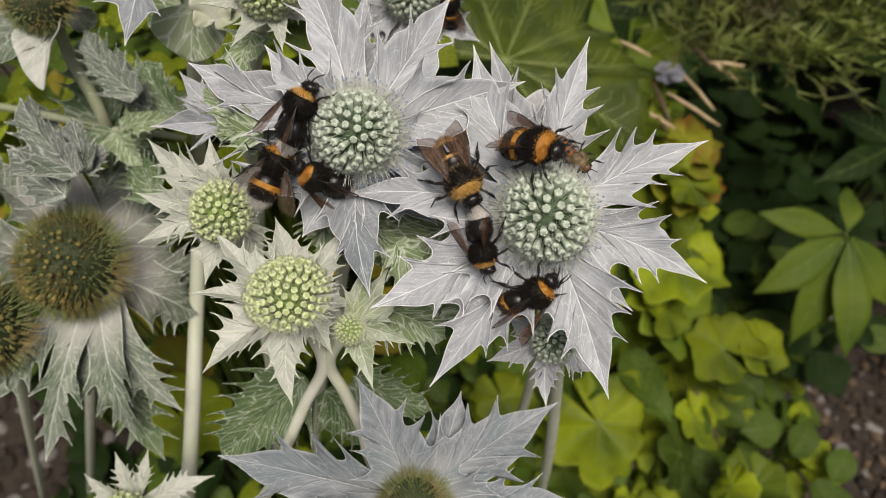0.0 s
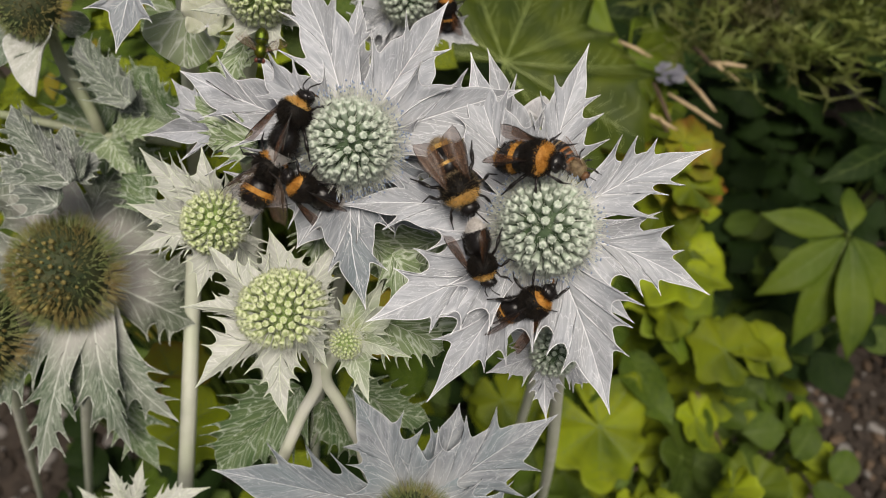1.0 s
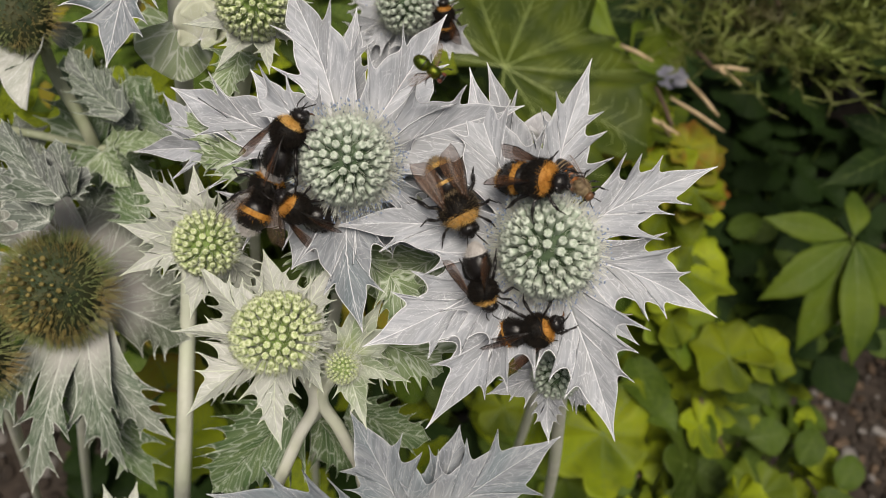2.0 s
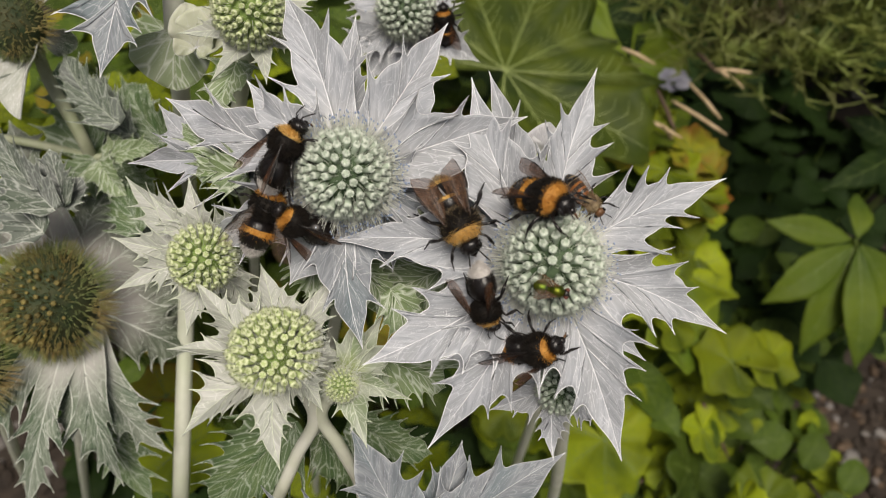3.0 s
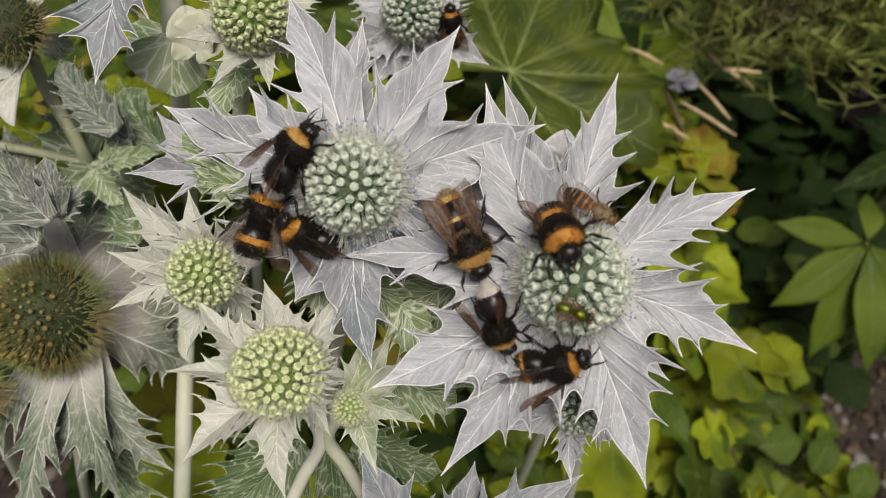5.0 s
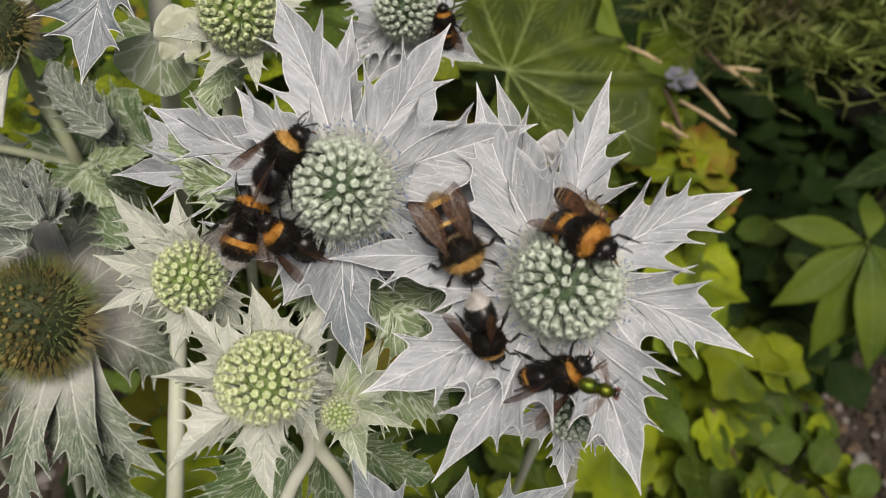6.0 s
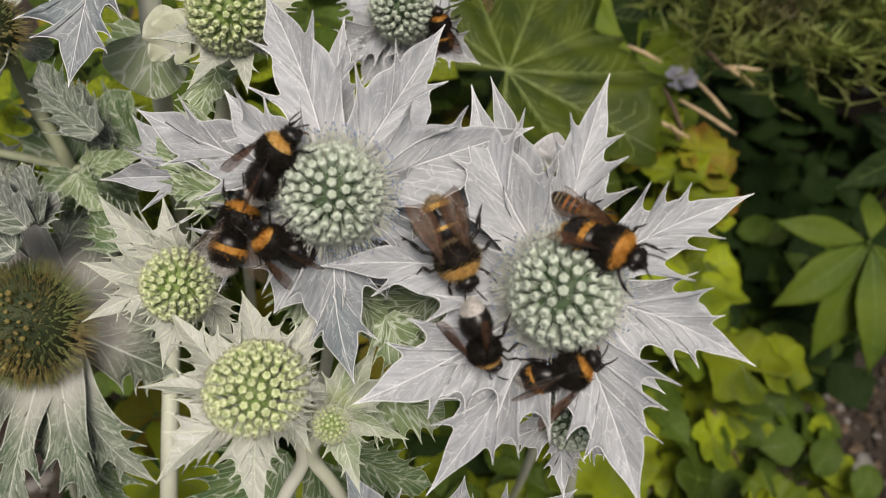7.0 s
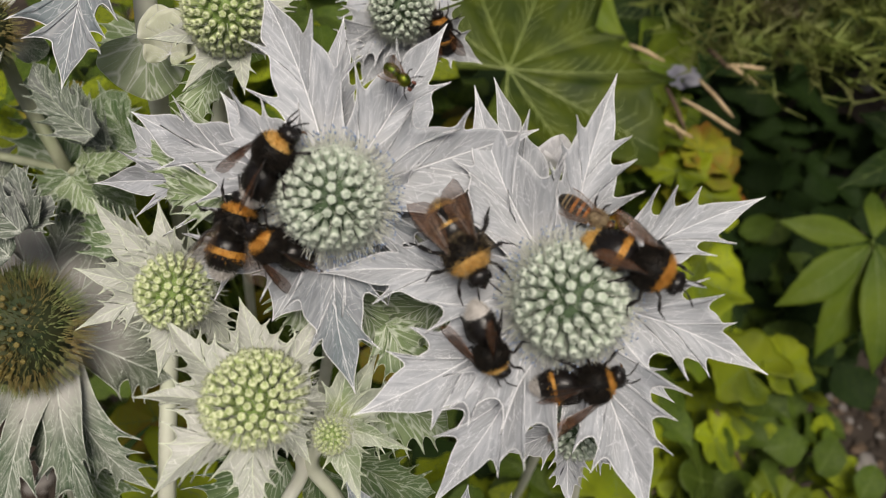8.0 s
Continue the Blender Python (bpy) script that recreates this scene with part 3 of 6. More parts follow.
# younger pale green flowers
flower("young pale green sea holly flower with lime cone", (-0.0383, 0.0893, 0.7275), (-0.02, 0.12, 0.98), (0.0091, 0.0082, 150), "lime", [
    ((-0.0638, 0.0909, 0.7312), 0.0125, 3, 0.03),
    ((-0.0597, 0.1076, 0.7356), 0.0145, 3, 0.04),
    ((-0.0444, 0.1124, 0.7341), 0.0170, 3, 0.04),
    ((-0.0260, 0.1103, 0.7326), 0.0134, 3, 0.04),
    ((-0.0233, 0.0934, 0.7208), 0.0159, 3, 0.05),
    ((-0.0287, 0.0808, 0.7169), 0.0102, 3, 0.03),
    ((-0.0593, 0.0732, 0.7225), 0.0192, 3, 0.04),
    ((-0.0372, 0.0667, 0.7167), 0.0134, 3, 0.04),
], GREENISH, 3, 1.0, 0, shape=YOUNG, stem_mat=STEM_CREAM, stem_r=(0.0017, 0.0021), stem=[(-0.0338, 0.0865, 0.7013), (-0.0408, 0.0807, 0.685), (-0.0487, 0.0743, 0.6671), (-0.0615, 0.0666, 0.6361), (-0.1560, 0.1141, 0.3495), (-0.3053, 0.1998, -0.1154)])

flower("small pale green sea holly flower with lime cone", (-0.0584, 0.1172, 0.7300), (-0.04, -0.58, 0.80), (0.0070, 0.0102, 120), "lime", [
    ((-0.0843, 0.1216, 0.7332), 0.0159, 3, 0.03),
    ((-0.0818, 0.1080, 0.7286), 0.0134, 3, 0.03),
    ((-0.0645, 0.0998, 0.7204), 0.0135, 3, 0.03),
    ((-0.0622, 0.1303, 0.7458), 0.0165, 3, 0.05),
    ((-0.0711, 0.1257, 0.7451), 0.0120, 3, 0.04),
    ((-0.0873, 0.1443, 0.7308), 0.0134, 3, 0.05),
    ((-0.0806, 0.1368, 0.7255), 0.0148, 3, 0.05),
    ((-0.0500, 0.1086, 0.7168), 0.0145, 3, 0.04),
    ((-0.0494, 0.1335, 0.7293), 0.0148, 3, 0.04),
], GREENISH, 4, 1.0, 0, shape=YOUNG, stem=[(-0.0633, 0.1249, 0.6989), (-0.0667, 0.1191, 0.6338), (-0.1075, 0.1506, 0.4361), (-0.2223, 0.2412, -0.0498)])

# green bud beside the young flower
flower("tiny unopened lime bud among pale bracts", (-0.0240, 0.0882, 0.7195), (0.05, -0.75, 0.65), (0.0034, 0.0060, 110), "lime", [
    ((-0.0195, 0.1050, 0.7264), 0.010, 1, 0.04),
    ((-0.0145, 0.1053, 0.7218), 0.009, 1, 0.04),
    ((-0.0070, 0.0988, 0.7221), 0.010, 2, 0.04),
    ((-0.0072, 0.0830, 0.7184), 0.010, 2, 0.05),
    ((-0.0181, 0.0734, 0.7117), 0.011, 2, 0.05),
    ((-0.0373, 0.0949, 0.7121), 0.010, 2, 0.05),
], LIMEY, 5, 1.5, 0, shape=YOUNG, name="sea_holly_bud", stem_mat=STEM_CREAM, stem_r=(0.0017, 0.0021), stem=[(-0.032, 0.0865, 0.7013), (-0.0292, 0.0839, 0.6848), (-0.0261, 0.081, 0.6645), (-0.0207, 0.0767, 0.6285), (0.0060, 0.1100, 0.5000), (0.0200, 0.1800, -0.0688)])

# small flower under the large silver one
flower("small half-hidden silver sea holly flower", (0.0314, 0.0948, 0.6997), (0.02, -0.62, 0.78), (0.0052, 0.0085, 80), "grey", [
    ((0.0296, 0.0769, 0.6909), 0.010, 3, 0.03),
    ((0.0130, 0.0904, 0.6931), 0.011, 2, 0.03),
    ((0.0466, 0.0890, 0.6884), 0.012, 3, 0.03),
    ((0.0198, 0.1038, 0.6963), 0.012, 3, 0.03),
    ((0.0488, 0.1010, 0.6944), 0.012, 3, 0.03),
], SILVER, 6, 0.8, 0, stem=[(0.0408, 0.1036, 0.6474), (0.0572, 0.1179, 0.4742), (0.1091, 0.2099, -0.0962)])

# flower low in front; its blue-grey colour includes shade from the flowers above
flower("sea holly flower with bracts toned blue-grey for shade and dark spent cone", (-0.0084, 0.0585, 0.6622), (0.0, -0.55, 0.83), (0.0105, 0.0140, 260), "old", [
    ((-0.0668, 0.0681, 0.6762), 0.0234, 3, 0.02),
    ((-0.0254, 0.0858, 0.6922), 0.0253, 3, 0.02),
    ((0.0055, 0.0862, 0.6815), 0.0214, 3, 0.02),
    ((0.0341, 0.0810, 0.6852), 0.0253, 3, 0.02),
    ((0.0404, 0.0566, 0.6706), 0.0263, 3, 0.02),
    ((0.0159, 0.0343, 0.6550), 0.0239, 4, 0.05),
    ((-0.0239, 0.0330, 0.6540), 0.0239, 4, 0.05),
    ((-0.0570, 0.0438, 0.6616), 0.0221, 4, 0.05),
], BLUE, 7, 0.95, 0, shape=BROAD, rib=0.7, fold=0.4, stem=[(-0.0093, 0.0524, 0.5993), (-0.0208, 0.0540, 0.4295), (-0.0614, 0.1514, -0.1127)])

# old flowers
flower("faded sea holly flower with large bristly olive cone and drooping bracts", (-0.1325, 0.1483, 0.6606), (-0.10, -0.62, 0.77), (0.0190, 0.026, 330), "old", [
    ((-0.1636, 0.0966, 0.6438), 0.0186, 3, 0.10),
    ((-0.1437, 0.0815, 0.6293), 0.0175, 3, 0.12),
    ((-0.1141, 0.0899, 0.6262), 0.0229, 3, 0.13),
    ((-0.1315, 0.1034, 0.6356), 0.0175, 3, 0.10),
    ((-0.0993, 0.1009, 0.6274), 0.0175, 3, 0.12),
    ((-0.0967, 0.1376, 0.6375), 0.0276, 3, 0.08, OLD_DARK),
    ((-0.0978, 0.1550, 0.6419), 0.0243, 3, 0.06, OLD_DARK),
    ((-0.1087, 0.1815, 0.6553), 0.0276, 3, 0.06, OLD_DARK),
    ((-0.1324, 0.1980, 0.6630), 0.0243, 3, 0.05, OLD_DARK),
    ((-0.1792, 0.2276, 0.6707), 0.0243, 3, 0.05, OLD_DARK),
    ((-0.1978, 0.1942, 0.6603), 0.0276, 3, 0.05, OLD_DARK),
    ((-0.1951, 0.1627, 0.6511), 0.0276, 3, 0.05, OLD_DARK),
    ((-0.1102, 0.0904, 0.6044), 0.0210, 3, 0.08, HOLLY),
], OLD, 8, 0.85, 0, withered=0.22, shape=DROOPING, fold=-0.45, wave=0.16, rib=1.2, twist=0.9, net=1.6, stem=[(-0.1616, 0.1548, 0.6002), (-0.2028, 0.1445, 0.4929), (-0.4665, 0.2466, -0.0704)])
flower("withered sea holly flower with brown seed cone", (-0.1589, 0.1266, 0.6561), (-0.2, -0.70, 0.70), (0.0175, 0.024, 200), "old", [
    ((-0.1873, 0.1261, 0.6570), 0.030, 4, 0.05),
    ((-0.1796, 0.1003, 0.6450), 0.030, 4, 0.08),
], OLD, 9, 0.7, 0, withered=0.6, stem=[(-0.1935, 0.1284, 0.5792), (-0.5263, 0.2466, -0.0704)])
flower("faded sea holly flower with olive cone and chalky bracts", (-0.1467, 0.2265, 0.7187), (-0.05, -0.75, 0.66), (0.0125, 0.0185, 200), "old", [
    ((-0.1440, 0.1905, 0.7082), 0.017, 0, 0.06, (BRACT_GREEN, VEIN_PALE)),
    ((-0.1666, 0.2016, 0.7099), 0.022, 0, 0.06),
    ((-0.1818, 0.2202, 0.7143), 0.022, 0, 0.06),
    ((-0.1368, 0.2311, 0.7061), 0.010, 0, 0.05),
    ((-0.1663, 0.2549, 0.7228), 0.022, 0, 0.05),
    ((-0.1443, 0.2577, 0.7186), 0.022, 0, 0.05),
], OLD, 10, 0.6, 0, shape=SMOOTH, stem_mat=STEM_OLIVE, stem=[(-0.1500, 0.2235, 0.6971), (-0.1385, 0.2047, 0.6717), (-0.1849, 0.2457, 0.5637), (-0.4052, 0.3611, 0.0341)])

# flowers at the back
flower("pale sea holly flower with lime cone behind the silver ones", (-0.0486, 0.1750, 0.7584), (0.02, -0.60, 0.80), (0.0082, 0.0145, 150), "lime", [
    ((-0.0574, 0.1528, 0.7575), 0.013, 2, 0.03),
    ((-0.0674, 0.1658, 0.7617), 0.011, 2, 0.03),
    ((-0.0436, 0.1523, 0.7559), 0.011, 2, 0.03),
    ((-0.0364, 0.1681, 0.7535), 0.013, 2, 0.03),
    ((-0.0331, 0.1919, 0.7580), 0.014, 3, 0.03),
    ((-0.0531, 0.2065, 0.7621), 0.014, 3, 0.03),
    ((-0.0672, 0.1947, 0.7600), 0.014, 3, 0.03),
], GREENISH, 11, 0.9, 0, shape=YOUNG, stem=[(-0.0638, 0.1850, 0.7227), (-0.0727, 0.1822, 0.6902), (-0.1053, 0.2350, 0.5563), (-0.2370, 0.3611, 0.0341)])
flower("small silver sea holly flower visited by a bumblebee", (-0.0125, 0.2383, 0.7124), (0.02, -0.62, 0.78), (0.0090, 0.0150, 120), "grey", [
    ((0.0145, 0.2206, 0.7049), 0.022, 3, 0.03),
    ((-0.0411, 0.2275, 0.7036), 0.022, 3, 0.03),
    ((-0.0054, 0.2183, 0.6972), 0.022, 3, 0.03),
    ((-0.0391, 0.2585, 0.7131), 0.022, 3, 0.03),
    ((0.0130, 0.2585, 0.7131), 0.022, 3, 0.03),
    ((-0.0282, 0.2223, 0.6938), 0.022, 3, 0.03),
    ((-0.0151, 0.2804, 0.7223), 0.022, 3, 0.03),
], SILVER, 12, 0.9, 60, stem=[(-0.0123, 0.2461, 0.6739), (-0.0150, 0.2803, 0.5636), (-0.0329, 0.4303, 0.0582)])
flower("small white sea holly bud behind the silver flower", (0.0243, 0.1341, 0.7407), (0.02, -0.55, 0.83), (0.004, 0.006, 60), "lime", [
    ((0.0273, 0.1411, 0.7529), 0.0115, 0, 0.08, (WHITE_BRACT, VEIN_PALE)),
    ((0.0195, 0.14, 0.751), 0.0110, 0, 0.08, (WHITE_BRACT, VEIN_PALE)),
    ((0.0317, 0.1362, 0.7421), 0.0080, 0, 0.05),
    ((0.0169, 0.1353, 0.7391), 0.0080, 0, 0.05),
], SILVER, 13, 0.6, 0, name="sea_holly_bud", shape=SMOOTH, rib=0.5, stem=[(0.0292, 0.1443, 0.7003), (0.0593, 0.2672, 0.4567), (0.1028, 0.3731, 0.0059)])
flower("small pale sea holly shoot near the ground", (-0.1093, 0.0649, 0.6263), (0.0, -0.5, 0.86), (0.006, 0.010, 50), "lime", [
    ((-0.1240, 0.0742, 0.6390), 0.0097, 3, 0.03),
    ((-0.1171, 0.0830, 0.6354), 0.0084, 3, 0.03),
    ((-0.1060, 0.0845, 0.6340), 0.0084, 3, 0.03),
    ((-0.0821, 0.0767, 0.6285), 0.0117, 4, 0.03),
    ((-0.1236, 0.0595, 0.6287), 0.0097, 3, 0.03),
], GREENISH, 14, 0.6, 0, name="sea_holly_bud", stem=[(-0.1415, 0.0645, 0.5345), (-0.4155, 0.1894, -0.1349)])


# ---- holly leaves of the plants ----
def holly_leaf(label, root, tip, width, teeth, bow, mats, seed, up=VIEWWARD, name="sea_holly_leaf", **kw):
    root = Vector(root)
    t = thing(name, root, label, "leaf", "sea holly leaves")
    bract(t, root, root, tip, width, teeth, bow, up, mats, seed, name="blade", **kw)
    return t


holly_leaf("dark green spiny leaf with white veins", (-0.0460, 0.0985, 0.6657), (-0.0762, 0.0773, 0.6436), 0.034, 6, 0.05, (LEAF_HOLLY, VEIN_GREEN), 301, rib=0.34, shape=JAGGED)
holly_leaf("dark green spiny leaf with white veins", (-0.0408, 0.0979, 0.6556), (-0.0262, 0.0853, 0.6345), 0.022, 5, 0.05, (LEAF_HOLLY, VEIN_GREEN), 302, rib=0.55, shape=JAGGED)
holly_leaf("grey-green spiny leaf with white veins", (-0.0308, 0.1010, 0.6602), (-0.0038, 0.0934, 0.6488), 0.022, 5, 0.05, (LEAF_HOLLY, VEIN_GREEN), 303, rib=0.55, shape=JAGGED)
holly_leaf("broad pale green net-veined leaf", (-0.0161, 0.0958, 0.7152), (0.0010, 0.0935, 0.7013), 0.022, 5, 0.06, NET, 304, rib=0.6, shape=JAGGED)
holly_leaf("round green leaf with white net veins", (-0.0809, 0.1946, 0.7404), (-0.0813, 0.1810, 0.7284), 0.0235, 0, 0.08, (LEAF_ROUND, VEIN_GREEN), 305, rib=0.5, shape=SMOOTH)
for a, b, w, seed in (((-0.0705, 0.1809, 0.7445), (-0.0718, 0.1875, 0.7553), 0.012, 331), ((-0.0705, 0.1809, 0.7445), (-0.0632, 0.1861, 0.7543), 0.0125, 332), ((-0.0705, 0.1809, 0.7445), (-0.0611, 0.1797, 0.7485), 0.01, 333), ((-0.0705, 0.1809, 0.7445), (-0.0752, 0.1827, 0.7495), 0.01, 334)):
    holly_leaf("cream leaf base with smooth edge", a, b, w, 0, 0.1, (CREAM, VEIN_PALE), seed, shape=SMOOTH, rib=0.4)
holly_leaf("green spiny leaf with white veins", (-0.0506, 0.1532, 0.7370), (-0.0795, 0.1578, 0.7244), 0.026, 5, 0.05, NET, 306, rib=0.6, shape=JAGGED)
holly_leaf("round green leaf with white net veins", (-0.0939, 0.2165, 0.7239), (-0.1087, 0.2140, 0.7173), 0.018, 3, 0.08, NET, 319, rib=0.5, shape=JAGGED)
holly_leaf("grey net-veined hanging bract", (-0.0832, 0.2035, 0.7723), (-0.0930, 0.1650, 0.7477), 0.0250, 3, 0.05, (BRACT_BLUE, VEIN_PALE), 307, shape=dict(first=0.62, last=0.78, narrow=0.72, depth=0.46, foot=0.6, reach=0.34), rib=1.1)
holly_leaf("dark green jagged leaf with pale veins", (-0.1409, 0.2095, 0.6702), (-0.1582, 0.2462, 0.6861), 0.034, 5, 0.05, HOLLY, 310, shape=JAGGED)
holly_leaf("dark green jagged leaf with pale veins", (-0.1398, 0.2095, 0.6702), (-0.1257, 0.2461, 0.6739), 0.036, 5, 0.05, HOLLY, 311, shape=JAGGED)
holly_leaf("dark green jagged leaf with pale veins", (-0.1378, 0.2056, 0.6724), (-0.1180, 0.2002, 0.6540), 0.034, 5, 0.05, HOLLY, 312, shape=JAGGED)
holly_leaf("pale green net-veined spiny leaf", (-0.0218, 0.1295, 0.7265), (-0.0040, 0.1191, 0.7131), 0.026, 5, 0.06, NET, 315, rib=0.6, shape=JAGGED)
holly_leaf("pale green net-veined spiny leaf", (-0.0267, 0.1228, 0.7219), (-0.0307, 0.1136, 0.7093), 0.022, 5, 0.06, NET, 316, rib=0.6, shape=JAGGED)
holly_leaf("pale green net-veined spiny leaf", (0.0026, 0.1202, 0.7200), (-0.0218, 0.1119, 0.7142), 0.030, 5, 0.06, NET, 318, rib=0.6, shape=JAGGED)
holly_leaf("pale green net-veined spiny leaf", (0.0107, 0.0989, 0.7051), (0.0010, 0.1177, 0.7122), 0.026, 5, 0.06, NET, 317, rib=0.6, shape=JAGGED)

holly_leaf("bright green leaf with fine white net veins", (-0.048, 0.1273, 0.7443), (-0.0667, 0.1464, 0.7491), 0.0150, 5, 0.03, NET, 341, shape=JAGGED, rib=0.5, net=2.0)
holly_leaf("bright green leaf with fine white net veins", (-0.0463, 0.1279, 0.7489), (-0.0613, 0.1321, 0.7446), 0.0125, 4, 0.05, NET, 342, shape=JAGGED, rib=0.5, net=2.0)
holly_leaf("silver-grey spiny leaf behind the flower", (-0.0587, 0.1435, 0.7354), (-0.0775, 0.1602, 0.7423), 0.014, 4, 0.05, SILVER, 344, shape=STAR, rib=0.6)
holly_leaf("blue-green leaf with long parallel white veins", (-0.1139, 0.1954, 0.7), (-0.1369, 0.2203, 0.7114), 0.021, 5, 0.05, (LEAF_GREY, VEIN_HOLLY), 345, shape=JAGGED, rib=0.7)
holly_leaf("blue-green leaf with long parallel white veins", (-0.1144, 0.1992, 0.6904), (-0.1285, 0.2227, 0.7008), 0.016, 4, 0.05, (LEAF_GREY, VEIN_HOLLY), 346, shape=JAGGED, rib=0.7)
holly_leaf("dull green jagged leaf with pale veins", (-0.1038, 0.2014, 0.6834), (-0.1194, 0.2212, 0.6937), 0.02, 5, 0.05, HOLLY, 347, shape=JAGGED, rib=0.6)
holly_leaf("pale green net-veined leaf at the stem node", (-0.1264, 0.1919, 0.6855), (-0.1139, 0.1778, 0.6816), 0.019, 4, 0.05, NET, 348, shape=JAGGED, rib=0.6)
holly_leaf("pale green net-veined leaf at the stem node", (-0.1252, 0.1936, 0.6854), (-0.1029, 0.1936, 0.6902), 0.015, 4, 0.05, NET, 349, shape=JAGGED, rib=0.6)
holly_leaf("pale green net-veined leaf at the stem node", (-0.1286, 0.1933, 0.684), (-0.1401, 0.1834, 0.6759), 0.017, 4, 0.05, HOLLY, 350, shape=JAGGED, rib=0.6)
holly_leaf("grey-green spiny leaf with pale edge", (-0.1232, 0.1597, 0.6983), (-0.1296, 0.1768, 0.7078), 0.016, 5, 0.05, (LEAF_GREY, VEIN_OLD), 351, shape=JAGGED, rib=0.7)
holly_leaf("grey-green spiny leaf with pale edge", (-0.1254, 0.161, 0.6968), (-0.1186, 0.1691, 0.7024), 0.014, 4, 0.05, (LEAF_GREY, VEIN_OLD), 352, shape=JAGGED, rib=0.7)
holly_leaf("grey-green spiny leaf with pale edge", (-0.1254, 0.1573, 0.6991), (-0.1464, 0.1809, 0.7132), 0.022, 5, 0.05, (LEAF_GREY, VEIN_OLD), 353, shape=JAGGED, rib=0.7, fold=0.5)
holly_leaf("grey-green spiny leaf with pale edge", (-0.1303, 0.1525, 0.6933), (-0.1543, 0.1701, 0.6984), 0.024, 5, 0.05, (LEAF_GREY, VEIN_OLD), 354, shape=JAGGED, rib=0.7, fold=0.5)
holly_leaf("dull green jagged leaf with pale veins", (-0.1074, 0.1635, 0.6777), (-0.1188, 0.1847, 0.6804), 0.022, 5, 0.05, HOLLY, 355, shape=JAGGED, rib=0.6)
holly_leaf("pale green net-veined spiny leaf", (-0.0127, 0.1086, 0.728), (-0.0024, 0.0948, 0.7183), 0.016, 5, 0.05, NET, 358, shape=JAGGED, rib=0.5, net=2.0)
holly_leaf("pale green net-veined spiny leaf", (-0.0219, 0.1188, 0.7254), (-0.0126, 0.108, 0.7178), 0.016, 5, 0.05, NET, 359, shape=JAGGED, rib=0.5, net=2.0)
holly_leaf("pale green net-veined spiny leaf", (-0.034, 0.12, 0.7238), (-0.0301, 0.1081, 0.7179), 0.016, 5, 0.05, NET, 360, shape=JAGGED, rib=0.5, net=2.0)

holly_leaf("pale green net-veined spiny leaf", (-0.0587, 0.1781, 0.7426), (-0.0621, 0.1573, 0.7402), 0.018, 4, 0.05, NET, 361, shape=JAGGED, rib=0.6)

side_stem = thing("side_stem", (-0.1380, 0.2038, 0.6736), "pale branching sea holly stem", "stem")
stalk("branch", side_stem, Vector((-0.1380, 0.2038, 0.6736)), [(-0.1380, 0.2038, 0.6736), (-0.1561, 0.2073, 0.6772), (-0.1862, 0.2120, 0.6805)], 0.0018, 0.0016, STEM_OLIVE)
stalk("branch", side_stem, Vector((-0.1380, 0.2038, 0.6736)), [(-0.1380, 0.2038, 0.6736), (-0.1273, 0.2053, 0.6721), (-0.1088, 0.2077, 0.6653)], 0.0018, 0.0014, STEM_OLIVE)
pale_stem = thing("flower_stem", (-0.0867, 0.2064, 0.7303), "cream upright stem between the leaf bases", "stem")
stalk("stem", pale_stem, Vector((-0.0867, 0.2064, 0.7303)), [(-0.0804, 0.2078, 0.7545), (-0.0821, 0.1965, 0.7381), (-0.0991, 0.2101, 0.6853), (-0.1746, 0.2811, 0.4664), (-0.3309, 0.3901, 0.0179)], 0.0032, 0.0032)
tall_stem = thing("flower_stem", (-0.1010, 0.1437, 0.6327), "thick pale green upright stem", "stem")
stalk("stem", tall_stem, Vector((-0.1010, 0.1437, 0.6327)), [(-0.0965, 0.1579, 0.6549), (-0.0992, 0.1412, 0.6371), (-0.1095, 0.0924, 0.5785), (-0.1885, 0.1007, 0.3402), (-0.3522, 0.2121, -0.1068)], 0.0030, 0.0033)


# ---- insects ----
def blob(s, c, r, bands, taper=0.0, rings=16, sides=16, droop=0.0):
    """A rounded body along x from rings, with a material for each stretch of its length."""
    c = Vector(c)
    verts, faces, idx = [], [], []
    for k in range(rings + 1):
        t = math.pi * k / rings
        x = math.cos(t)
        for j in range(sides):
            p = 2 * math.pi * j / sides
            w = math.sin(t) * (1 - taper * (0.5 - 0.5 * x) ** 2)
            verts.append(c + Vector((r[0] * x, r[1] * w * math.cos(p), r[2] * w * math.sin(p) - droop * (1 - x) ** 2)))
    for k in range(rings):
        x = math.cos(math.pi * (k + 0.5) / rings)
        m = band_of(x, bands)
        for j in range(sides):
            low = math.sin(2 * math.pi * (j + 0.5) / sides) < -0.2
            faces.append((k * sides + j, (k + 1) * sides + j, (k + 1) * sides + (j + 1) % sides, k * sides + (j + 1) % sides))
            idx.append(0 if low and m in (1, 3) and len(bands) > 1 else m)
    k = len(s.v)
    s.v.extend(verts)
    s.f.extend([tuple(a + k for a in f) for f in faces])
    s.i.extend(idx)


def band_of(x, bands):
    for limit, m in bands:
        if x >= limit:
            return m
    return bands[-1][1]


